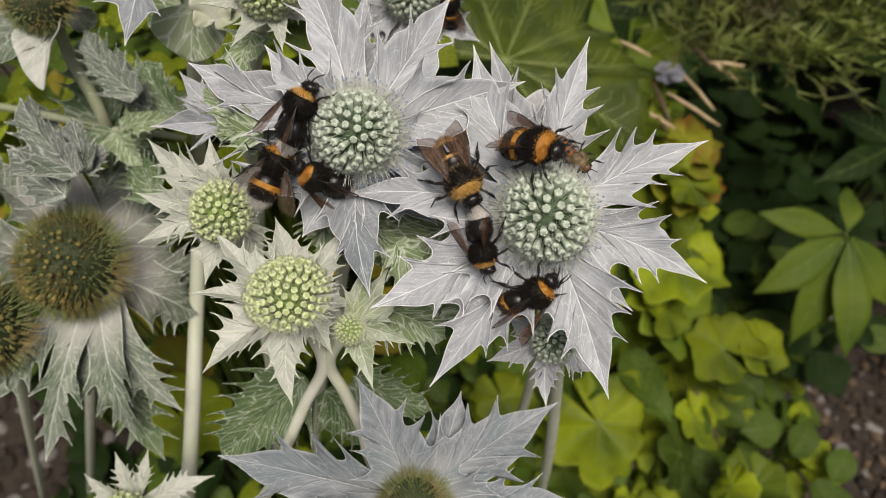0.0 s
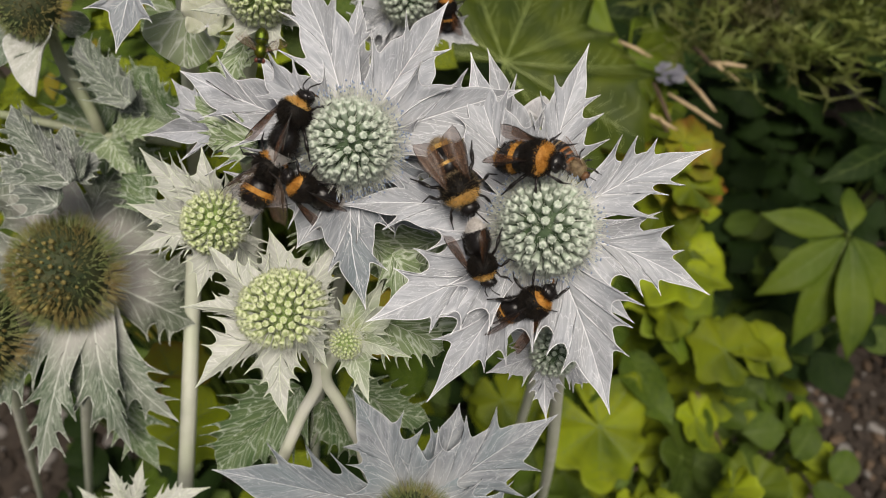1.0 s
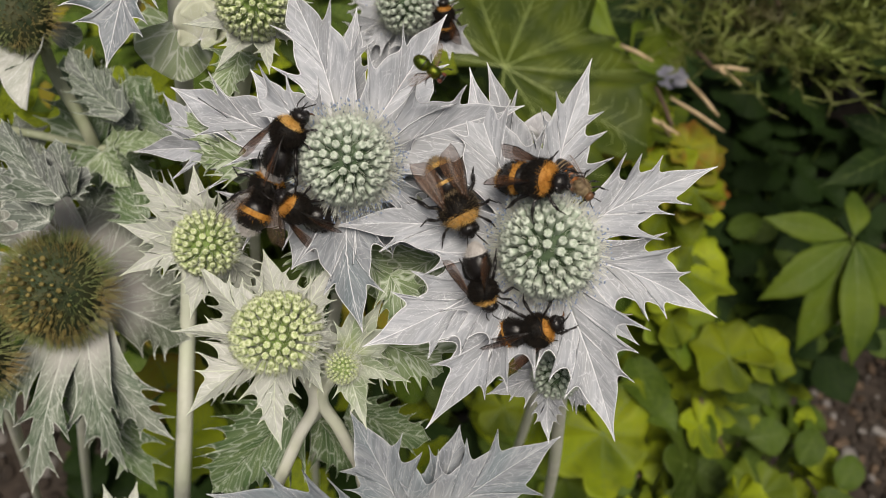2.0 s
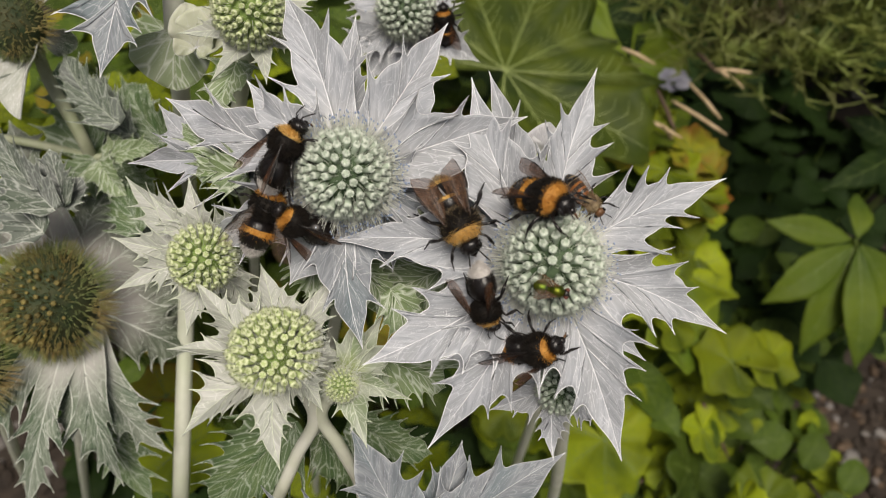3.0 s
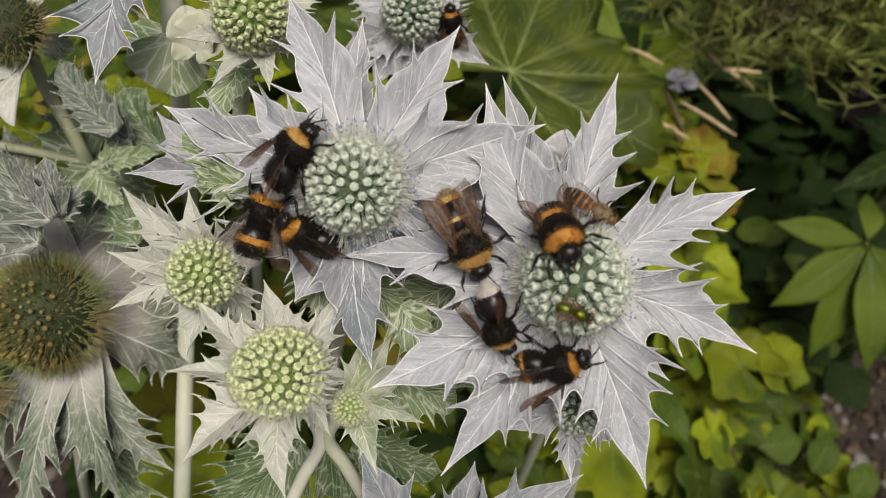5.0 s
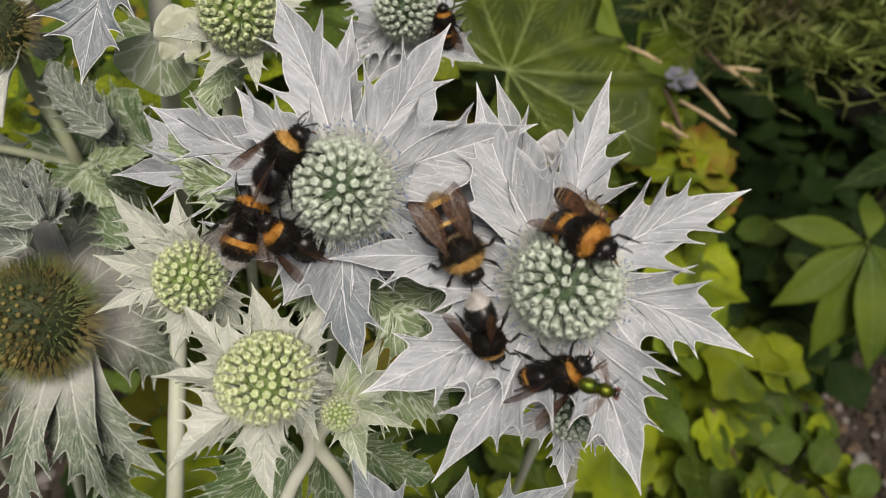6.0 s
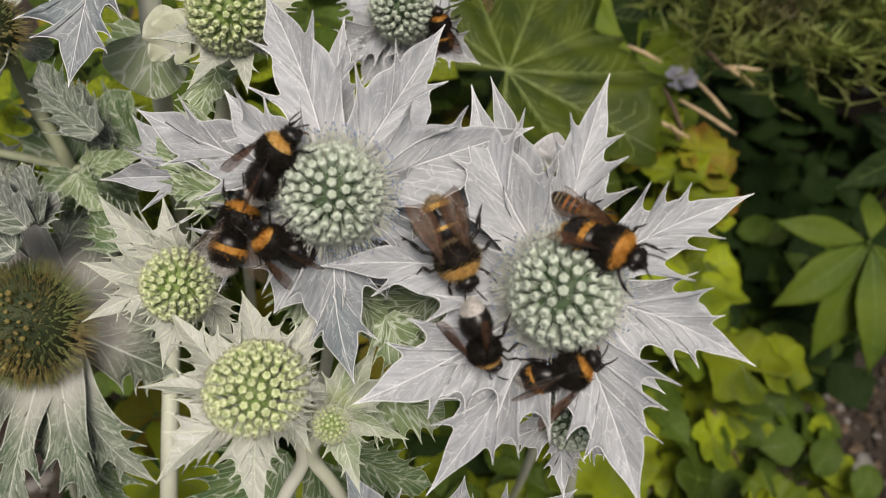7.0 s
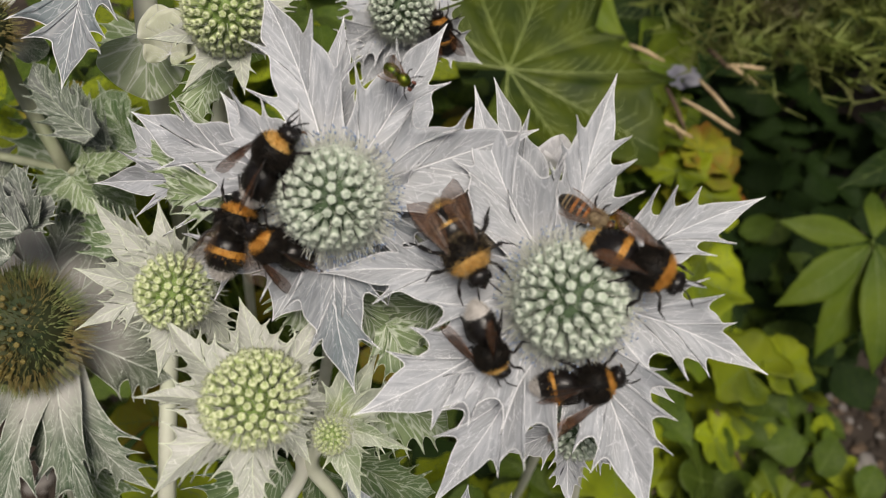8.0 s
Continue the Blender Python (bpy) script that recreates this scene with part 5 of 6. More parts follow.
def leaf_blade(s, veins, root, tip, width, up, shape="ovate", bow=0.08, fold=0.12, seed=0, mat=0, origin=None, nv=6):
    """A smooth leaf with its midrib, side veins, a fold along the middle and a wavy edge."""
    r = random.Random(seed)
    o = origin or Vector((0, 0, 0))
    root, tip = Vector(root) - o, Vector(tip) - o
    x, y, z = frame_of(tip - root, up)
    length = (tip - root).length
    ph = r.uniform(0, 6.28)
    n, qs = 14, (-1, -0.66, -0.33, 0, 0.33, 0.66, 1)

    def half(t):
        if shape == "ovate":
            return math.sin(math.pi * t ** 0.8) ** 0.85
        if shape == "lance":
            return math.sin(math.pi * t ** 0.95) ** 1.1 * (1 + 0.04 * math.sin(40 * t + ph))
        return math.sin(math.pi * min(1, t * 0.93 + 0.05)) ** 0.6

    def at(t, q):
        h = half(t) * width / 2
        return root + x * (length * t) + y * (q * h) + z * (bow * length * 4 * t * (1 - t) + fold * abs(q) * h + 0.05 * width * abs(q) * math.sin(9 * t + ph))

    verts = [at(k / n, q) for k in range(n + 1) for q in qs]
    w = len(qs)
    s.add(verts, [(k * w + j, (k + 1) * w + j, (k + 1) * w + j + 1, k * w + j + 1) for k in range(n) for j in range(w - 1)], mat)
    if veins is not None:
        e = z * 0.0002
        veins.ridge([at(k / 10, 0) + e for k in range(11)], [z] * 11, width * 0.012, width * 0.004)
        for k in range(1, nv):
            t = k / nv * 0.85
            for sg in (-1, 1):
                veins.ridge([at(min(1, t + 0.14 * j / 3), sg * 0.9 * j / 3) + e for j in range(4)], [z] * 4, width * 0.005, width * 0.002)


def leaf_plant(name, label, hub, foot, leaflets, mat, seed, shape="ovate", group="", fold=0.12, bow=0.06, stem_r=0.0016, up=None, nv=6):
    """A plant of several leaves on stalks that rise from one foot. leaflets: tip and width."""
    hub = Vector(hub)
    t = thing(name, hub, label, "plant", group)
    r = random.Random(seed)
    foot = Vector(foot)
    stalk("stem", t, hub, [hub, hub.lerp(foot, 0.5) + Vector((r.uniform(-0.02, 0.02), r.uniform(-0.02, 0.02), 0)), foot], stem_r, stem_r * 1.4, LEAF_VEIN)
    for k, (tip, width) in enumerate(leaflets):
        s, v = Soup(), Soup()
        tip = Vector(tip)
        root = hub + (tip - hub) * 0.04 + VIEWWARD * 0.0008 * k
        leaf_blade(s, v, root, tip, width, up or VIEWWARD, shape, bow + r.uniform(-0.03, 0.03), fold, seed * 31 + k, 0, hub, nv)
        leaf = s.made("leaf", mat, t)
        thick(leaf, 0.0004)
        v.made("venation", LEAF_VEIN, leaf)
    return t


def lobed_leaf(name, label, hub, foot, radius, lobes, mat, seed, normal, spread=300, start=30, depth=0.22, cup=0.18, group="", vein=None, vr=1.0, forks=(0.3, 0.45, 0.6, 0.75)):
    """A round lobed leaf with veins that fan out from its stalk."""
    hub, foot = Vector(hub), Vector(foot)
    t = thing(name, hub, label, "leaf", group)
    r = random.Random(seed)
    z = Vector(normal).normalized()
    x, y, z = frame_of(Vector((0.2, 1, 0.1)), z)
    m, rings = lobes * 10, 9
    lens = [radius * r.uniform(0.72, 1.12) for _ in range(lobes)]
    ph = r.uniform(0, 6.28)

    def at(k, f):
        u = k / m * lobes
        i = min(int(u), lobes - 1)
        w = u - i
        ang = radians(start + spread * k / m)
        nxt = lens[min(i + 1, lobes - 1)] if w > 0.5 else lens[max(i - 1, 0)]
        ln = lens[i] + (nxt - lens[i]) * abs(w - 0.5)
        rr = ln * (1 - depth * abs(2 * w - 1) ** 2 + 0.05 * math.sin(u * 7.7 + ph) + 0.035 * math.sin(u * 13.1 + 2 * ph) + 0.03 * abs(math.sin(u * 11.0)))
        d = x * math.cos(ang) + y * math.sin(ang)
        h = cup * radius * f * f * (0.6 + 0.4 * math.sin(2 * ang + ph)) + 0.04 * radius * f * math.cos(2 * math.pi * w) + 0.10 * radius * f ** 3 * math.sin(5 * ang + 2 * ph)
        return d * (rr * f) + z * h

    s = Soup()
    s.v = [Vector((0, 0, 0))] + [at(k, (j + 1) / rings) for k in range(m + 1) for j in range(rings)]
    for k in range(m):
        a, b = 1 + k * rings, 1 + (k + 1) * rings
        s.f.append((0, a, b))
        for j in range(rings - 1):
            s.f.append((a + j, a + j + 1, b + j + 1, b + j))
    s.i = [0] * len(s.f)
    leaf = s.made("leaf", mat, t)
    thick(leaf, 0.0004)
    v = Soup()
    e = z * 0.0003
    for i in range(lobes):
        k = int((i + 0.5) * m / lobes)
        v.ridge([at(k, j / 8) + e for j in range(9)], [z] * 9, radius * 0.010 * vr, radius * 0.003 * vr)
        for f0 in forks:
            for sg in (-1, 1):
                v.ridge([at(max(0, min(m, k + sg * 3.6 * j / 3)), f0 + 0.20 * j / 3) + e for j in range(4)], [z] * 4, radius * 0.004 * vr, radius * 0.002 * vr)
    v.made("venation", vein or LEAF_VEIN, leaf)
    stalk("leaf_stalk", t, hub, [hub, hub.lerp(foot, 0.5) + Vector((0.01, 0.01, 0)), foot], 0.0018, 0.0022, LEAF_VEIN)
    return t


TILT = Vector((0.05, -0.45, 0.89))

# big round leaf with radiating veins behind the flowers
lobed_leaf("lobed_leaf", "large round green leaf with pale radiating veins", (0.0464, 0.4167, 0.5321), (0.0867, 0.5957, 0.1740), 0.118, 9, LEAF_BIG, 21, (0.05, -0.5, 0.86), 300, 168, 0.10, 0.10, vein=VEIN_BIG, vr=0.55, forks=(0.15, 0.24, 0.33, 0.42, 0.51, 0.60, 0.69, 0.78))
lobed_leaf("lobed_leaf", "green lobed leaf with fine veins", (0.1589, 0.4823, 0.4853), (0.2063, 0.5957, 0.1740), 0.062, 8, LEAF_M, 22, (0.1, -0.5, 0.86), 320, 40)
# LEAF_C here too: leaf colour darkened for shade
lobed_leaf("lobed_leaf", "green lobed leaf with fine veins", (0.1279, 0.5464, 0.4813), (0.1690, 0.5957, 0.1740), 0.075, 6, LEAF_C, 23, (-0.1, -0.4, 0.86), 320, 80)
for k, (at, r, m, words) in enumerate((((0.1614, 0.4039, 0.4853), 0.024, LEAF_B, "yellow-green toothed leaf among straws"), ((0.1406, 0.3968, 0.4742), 0.026, LEAF_Y, "yellow leaf with rusty edge among straws"),
                                       ((0.1918, 0.3861, 0.4765), 0.026, LEAF_Y, "yellow leaf with rusty edge among straws"), ((0.1721, 0.3721, 0.4716), 0.024, LEAF_B, "yellow-green toothed leaf among straws"),
                                       ((0.1972, 0.3585, 0.4571), 0.026, LEAF_B, "yellow-green toothed leaf among straws"), ((0.1743, 0.4312, 0.4800), 0.028, LEAF_M, "green toothed leaf among straws"))):
    lobed_leaf("lobed_leaf", words, at, (at[0] + 0.01, at[1] + 0.02, 0), r, 7, m, 460 + k, (0.2 * (k % 3 - 1), -0.35, 0.8), 345, 60 * k, 0.08, 0.15, "low lobed leaves")
# palmate plant
leaf_plant("palmate_plant", "palmate plant with six smooth green leaflets", (0.3737, 0.3820, 0.3601), (0.5335, 0.4350, 0.0493), [
    ((0.2915, 0.3983, 0.3702), 0.026), ((0.2922, 0.3413, 0.3182), 0.036), ((0.3321, 0.3062, 0.2813), 0.04), ((0.3729, 0.2853, 0.2909), 0.036), ((0.421, 0.3319, 0.311), 0.036), ((0.3866, 0.4315, 0.3685), 0.024)], LEAF_P, 24, "lance")
leaf_plant("palmate_plant", "leafy shoot with leaf colour darkened for shade", (0.4323, 0.4603, 0.3966), (0.6145, 0.5392, 0.0978), [
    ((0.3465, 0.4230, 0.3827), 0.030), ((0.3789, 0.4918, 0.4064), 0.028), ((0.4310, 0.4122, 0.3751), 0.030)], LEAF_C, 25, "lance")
# round leaves lower down
lobed_leaf("lobed_leaf", "bright yellow-green rounded leaf", (0.2418, 0.274, 0.3385), (0.3748, 0.3360, -0.0201), 0.040, 5, LEAF_B, 26, (0.1, -0.55, 0.8), 330, 265, 0.05, 0.10)
lobed_leaf("lobed_leaf", "yellow-green rounded leaf above the soil", (0.2831, 0.2811, 0.325), (0.3848, 0.3460, -0.0201), 0.026, 5, LEAF_B, 34, (0.2, -0.5, 0.8), 340, 200, 0.06, 0.10)
lobed_leaf("lobed_leaf", "yellow-green lobed leaf with soft veins", (0.166, 0.3458, 0.3707), (0.1648, 0.3760, -0.0201), 0.050, 7, LEAF_B, 35, (0.0, -0.45, 0.8), 345, 30, 0.12, 0.10)
lobed_leaf("lobed_leaf", "yellow-green lobed leaf above the soil", (0.1323, 0.2171, 0.3117), (0.2131, 0.2799, -0.0837), 0.050, 7, LEAF_B, 27, TILT, 345, 60, 0.10)
lobed_leaf("lobed_leaf", "green lobed leaf with fine veins", (0.2012, 0.3016, 0.3465), (0.3211, 0.3811, -0.0129), 0.052, 6, LEAF_M, 28, (0.25, -0.4, 0.8), 345, 90, 0.14)
lobed_leaf("lobed_leaf", "yellow and green aging leaf", (0.1970, 0.3309, 0.3915), (0.3211, 0.4317, 0.0225), 0.048, 7, LEAF_B, 29, TILT, 345, 30, 0.12)
lobed_leaf("lobed_leaf", "yellowing leaf with brown edge", (0.1984, 0.3887, 0.4685), (0.3443, 0.5582, 0.1111), 0.032, 7, LEAF_Y, 30, (0.3, -0.3, 0.8), 345, 30, 0.10)
lobed_leaf("lobed_leaf", "aging green leaf with orange blotches", (0.1950, 0.3691, 0.4426), (0.3366, 0.5202, 0.0845), 0.038, 7, LEAF_Y, 31, TILT, 345, 160, 0.10)
lobed_leaf("lobed_leaf", "yellow-green leaf turning brown at edges", (-0.1267, 0.1262, 0.5533), (-0.3467, 0.2832, -0.0204), 0.024, 6, LEAF_B, 32, TILT, 345, 60, 0.1)
lobed_leaf("lobed_leaf", "orange and yellow leaf", (-0.1387, 0.1564, 0.5500), (-0.3467, 0.3012, -0.0078), 0.020, 5, LEAF_Y, 33, TILT, 345, 160, 0.1)


def leaf_kit(mat, seed, count=6, shapes=("ovate", "round", "lance")):
    """Leaf meshes of one unit length, along x, shared by the leaves of the ground cover."""
    out = []
    r = random.Random(seed)
    for k in range(count):
        s, v = Soup(), Soup()
        leaf_blade(s, v, (0, 0, 0), (1, 0, 0), r.uniform(0.55, 0.85), (0, 0, 1), shapes[k % len(shapes)], r.uniform(0.0, 0.10), r.uniform(0.05, 0.25), seed * 77 + k, 0, nv=6)
        s.add(v.v, v.f, 1)
        me = bpy.data.meshes.new("leaf")
        me.from_pydata([tuple(p) for p in s.v], [], s.f)
        me.materials.append(mat)
        me.materials.append(LEAF_VEIN if mat is not LEAF_C else LEAF_C)
        me.polygons.foreach_set("material_index", s.i)
        me.polygons.foreach_set("use_smooth", [True] * len(me.polygons))
        out.append(me)
    return out


KITS = {k: leaf_kit(m, 90 + i) for i, (k, m) in enumerate((("A", LEAF_A), ("B", LEAF_B), ("C", LEAF_C), ("Y", LEAF_Y)))}
CLUMPS = {"A": "leafy green ground-cover plant", "B": "bright yellow-green ground-cover plant", "C": "ground-cover plant with leaf colour darkened for shade", "Y": "yellowing leafy ground-cover plant"}


def clump(top, radius, count, kinds, seed, size):
    """A low plant: leaf stalks fan out from its foot on the soil, each with one leaf."""
    r = random.Random(seed)
    top = Vector(top)
    foot = Vector((top.x + r.uniform(-0.02, 0.02), top.y + r.uniform(-0.02, 0.02), ground_height(top.x, top.y) - 0.003))
    t = thing("ground_cover_plant", foot, CLUMPS[kinds[0]], "plant", "ground cover plants")
    stems = Soup()
    for k in range(count):
        a, q = r.uniform(0, 6.28), math.sqrt(r.random()) * radius
        p = top + Vector((math.cos(a) * q, math.sin(a) * q, r.uniform(-0.07, 0.012) - 0.25 * q)) - foot
        d = Vector((math.cos(a + r.gauss(0, 0.6)), math.sin(a + r.gauss(0, 0.6)), r.uniform(-0.45, 0.15)))
        up = Vector((r.gauss(0, 0.3), r.gauss(-0.25, 0.3), 1))
        x, y, z = frame_of(d, up)
        ln = size * r.uniform(0.7, 1.25)
        f = new("leaf", r.choice(KITS[r.choice(kinds)]))
        f.parent = t
        f.matrix_basis = Matrix.Translation(p) @ Matrix((x, y, z)).transposed().to_4x4() @ Matrix.Diagonal((ln, ln * r.uniform(0.85, 1.15), ln, 1))
        if k % 2 == 0:
            stems.tube([(0, 0, 0), p * 0.5 + Vector((-p.x * 0.2, -p.y * 0.2, 0.01)), p], [0.0016, 0.0012, 0.0009], 4, 0, False)
    stems.made("stalk", LEAF_VEIN, t, kind="stuff")
    return t


def patch(n, xs, ys, z_at, radius, count, kinds, size, seed):
    """Clumps spread over a bed; z_at gives their height from x and y."""
    r = random.Random(seed)
    for k in range(n):
        x, y = r.uniform(*xs), r.uniform(*ys)
        clump((x, y, z_at(x, y) + r.uniform(-0.02, 0.015)), radius, count, kinds, seed * 100 + k, size)


def bank(x, y):
    return 0.30 + 1.0 * max(0.0, y - 0.24)


patch(12, (0.05, 0.25), (0.16, 0.36), lambda x, y: bank(x, y) - 0.06, 0.06, 16, "BAA", 0.045, 61)
bed = random.Random(81)
for k in range(34):
    x, y = 0.045 + 0.23 * ((k * 0.618) % 1) + bed.uniform(-0.015, 0.015), 0.13 + 0.27 * (k / 34) + bed.uniform(-0.02, 0.02)
    x -= 0.09 if y > 0.28 and x > 0.22 else 0.0
    z = bank(x, y) + bed.uniform(-0.07, 0.010)
    aging = y > 0.26 and x < 0.19
    m, words = bed.choice(((LEAF_B, "yellow-green lobed leaf with soft veins"), (LEAF_B, "yellow-green lobed leaf with soft veins"), (LEAF_M, "fresh green lobed leaf with soft veins"),
                           (LEAF_A, "dull green lobed leaf with soft veins"), (LEAF_Y, "yellowing lobed leaf with rusty blotches") if aging else (LEAF_B, "yellow-green lobed leaf with soft veins")))
    lobed_leaf("lobed_leaf", words, (x, y, z), (x + bed.uniform(-0.03, 0.03), y + bed.uniform(-0.03, 0.03), 0), bed.uniform(0.020, 0.046), bed.choice((5, 6, 7, 7)), m, 400 + k,
               (bed.gauss(0, 0.42), -0.30 + bed.gauss(0, 0.42), 0.8), 345, bed.uniform(0, 360), bed.uniform(0.06, 0.2), bed.uniform(-0.35, 0.35), "low lobed leaves")
for k, top in enumerate(((-0.1940, 0.2343, 0.6412), (-0.1799, 0.2425, 0.6469), (-0.1631, 0.2373, 0.6555), (-0.1469, 0.2396, 0.6449), (-0.1636, 0.2309, 0.6388), (-0.2268, 0.3591, 0.5943), (-0.1916, 0.3402, 0.6055), (-0.1937, 0.2530, 0.6543))):
    clump(top, 0.028, 16, "YBA" if 5 <= k < 7 else "BAB", 7100 + k, 0.020)
for k, top in enumerate(((-0.1551, 0.3798, 0.6155), (-0.1245, 0.3726, 0.6103), (-0.0821, 0.405, 0.5961), (-0.0626, 0.3831, 0.593), (-0.1739, 0.3508, 0.6197), (-0.2069, 0.3395, 0.5876), (-0.2264, 0.3165, 0.596), (-0.1582, 0.3107, 0.5917), (-0.0532, 0.3763, 0.576))):
    clump(top, 0.04, 18, "ABA" if k % 3 else "ABB", 7300 + k, 0.032)
for k, top in enumerate(((-0.0879, 0.5506, 0.4905), (-0.0909, 0.488, 0.52), (-0.0678, 0.5442, 0.486), (-0.2415, 0.4505, 0.5677), (-0.1967, 0.4569, 0.5719), (-0.1286, 0.4739, 0.5591), (-0.2702, 0.4307, 0.554), (-0.2949, 0.4109, 0.5403))):
    clump(top, 0.06, 24, "AAB" if k % 2 else "ABA", 7400 + k, 0.045)
patch(10, (0.22, 0.36), (0.20, 0.34), lambda x, y: 0.17, 0.05, 16, "ABA", 0.04, 62)
# beds with C leaves: their dark colour paints the shaded depths and gaps
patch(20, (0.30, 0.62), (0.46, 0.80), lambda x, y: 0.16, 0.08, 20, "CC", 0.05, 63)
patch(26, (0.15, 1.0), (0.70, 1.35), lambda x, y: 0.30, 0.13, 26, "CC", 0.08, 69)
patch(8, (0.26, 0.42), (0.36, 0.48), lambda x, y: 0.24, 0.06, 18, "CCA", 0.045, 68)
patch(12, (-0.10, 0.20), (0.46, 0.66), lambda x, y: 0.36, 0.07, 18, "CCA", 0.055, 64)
patch(14, (-0.36, -0.06), (0.30, 0.46), lambda x, y: 0.42, 0.05, 18, "ACY", 0.035, 65)
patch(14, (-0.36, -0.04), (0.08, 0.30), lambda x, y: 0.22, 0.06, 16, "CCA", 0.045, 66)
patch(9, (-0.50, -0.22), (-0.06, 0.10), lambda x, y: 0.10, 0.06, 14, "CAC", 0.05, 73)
patch(22, (-0.46, -0.02), (0.42, 0.68), lambda x, y: 0.40, 0.06, 18, "ACYA", 0.045, 72)
patch(10, (-0.42, -0.20), (0.28, 0.46), lambda x, y: 0.33, 0.06, 18, "CA", 0.045, 70)
patch(10, (-0.12, 0.08), (0.12, 0.30), lambda x, y: 0.26, 0.06, 18, "BAC", 0.045, 67)


def feathery(label, box, count, seed):
    r = random.Random(seed)
    s = Soup()
    for _ in range(count):
        p = Vector([r.uniform(*b) for b in box])
        d = Vector((r.gauss(0, 0.6), r.gauss(0, 0.6), r.uniform(0.2, 1))).normalized()
        ln = r.uniform(0.04, 0.09)
        bend = Vector((r.gauss(0, 0.3), r.gauss(0, 0.3), -0.3))
        pts = [p + d * ln * t + bend * ln * t * t for t in (0, 0.33, 0.66, 1)]
        s.tube(pts, [0.0009, 0.0008, 0.0006, 0.0003], 4, 0, False)
        for _ in range(14):
            t = r.uniform(0.1, 1)
            o = p + d * ln * t + bend * ln * t * t
            e = (d + Vector((r.gauss(0, 0.9), r.gauss(0, 0.9), r.gauss(0, 0.5)))).normalized() * r.uniform(0.008, 0.018)
            s.cone(o, o + e * 1.4, 0.0014, 3)
    return tagged(s.made("feathery_shrub", FERN, smooth=False), label, "shrub", kind="stuff")


feathery("feathery olive-green shrub in the background", ((0.20, 0.50), (0.44, 0.56), (0.49, 0.55)), 420, 71)


def straw(a, b, r=0.0015, mat=None):
    a, b = Vector(a), Vector(b)
    t = thing("dry_stalk", a, "dry straw-coloured broken stalk", "stalk", "dry stalks")
    m = (b - a) / 2 + Vector((0, 0, 0.0008))
    s = Soup()
    s.tube([Vector((0, 0, 0)), m * 0.5, m, (b - a) * 0.78, b - a], [r * 0.75, r, r * 1.05, r * 1.0, r * 0.45], 7)
    s.made("stalk", mat or DRY, t)


for a, b in (((0.1377, 0.4469, 0.5268), (0.1603, 0.4287, 0.5261)), ((0.2086, 0.4331, 0.5168), (0.2325, 0.423, 0.5218)), ((0.2107, 0.433, 0.5168), (0.2264, 0.4137, 0.5154)), ((0.1891, 0.4247, 0.511), (0.2093, 0.3947, 0.5022)), ((0.176, 0.4135, 0.5033), (0.2134, 0.385, 0.4954)), ((0.1522, 0.4038, 0.4966), (0.1796, 0.3831, 0.4943)), ((0.1757, 0.3888, 0.486), (0.1661, 0.3915, 0.5002))):
    straw(a, b)
for a, b in (((0.1428, 0.4158, 0.4928), (0.1561, 0.3765, 0.4776)), ((0.1676, 0.4282, 0.5014), (0.1779, 0.3951, 0.4904)), ((0.1995, 0.4514, 0.5174), (0.2107, 0.4309, 0.5153)), ((0.2635, 0.4851, 0.5407), (0.2639, 0.4518, 0.5296)), ((0.2247, 0.2529, 0.3002), (0.2633, 0.2252, 0.2320)), ((0.1297, 0.1768, 0.2713), (0.1945, 0.2075, 0.2684))):
    straw(a, b, 0.0018, TWIG)


def lilac_flower(place):
    t = thing("lilac_flower", place, "small pale lilac flower among dry stalks", "flower")
    r = random.Random(3)
    for k in range(9):
        a = 2 * math.pi * k / 9
        e = Vector((math.cos(a) * 0.013, math.sin(a) * 0.013, 0.006 + r.uniform(-0.003, 0.003)))
        s = Soup()
        leaf_blade(s, None, e * 0.15, e, 0.009, (0, -0.5, 0.86), "round", 0.1, 0.1, k)
        s.made("petal", PETAL, t)
    stalk("stem", t, Vector(place), [Vector(place), Vector(place) + Vector((0.01, 0.02, -0.2)), Vector((place[0] + 0.02, place[1] + 0.02, 0))], 0.001, 0.0014, LEAF_VEIN)


lilac_flower((0.1866, 0.447, 0.49))


pebbles()


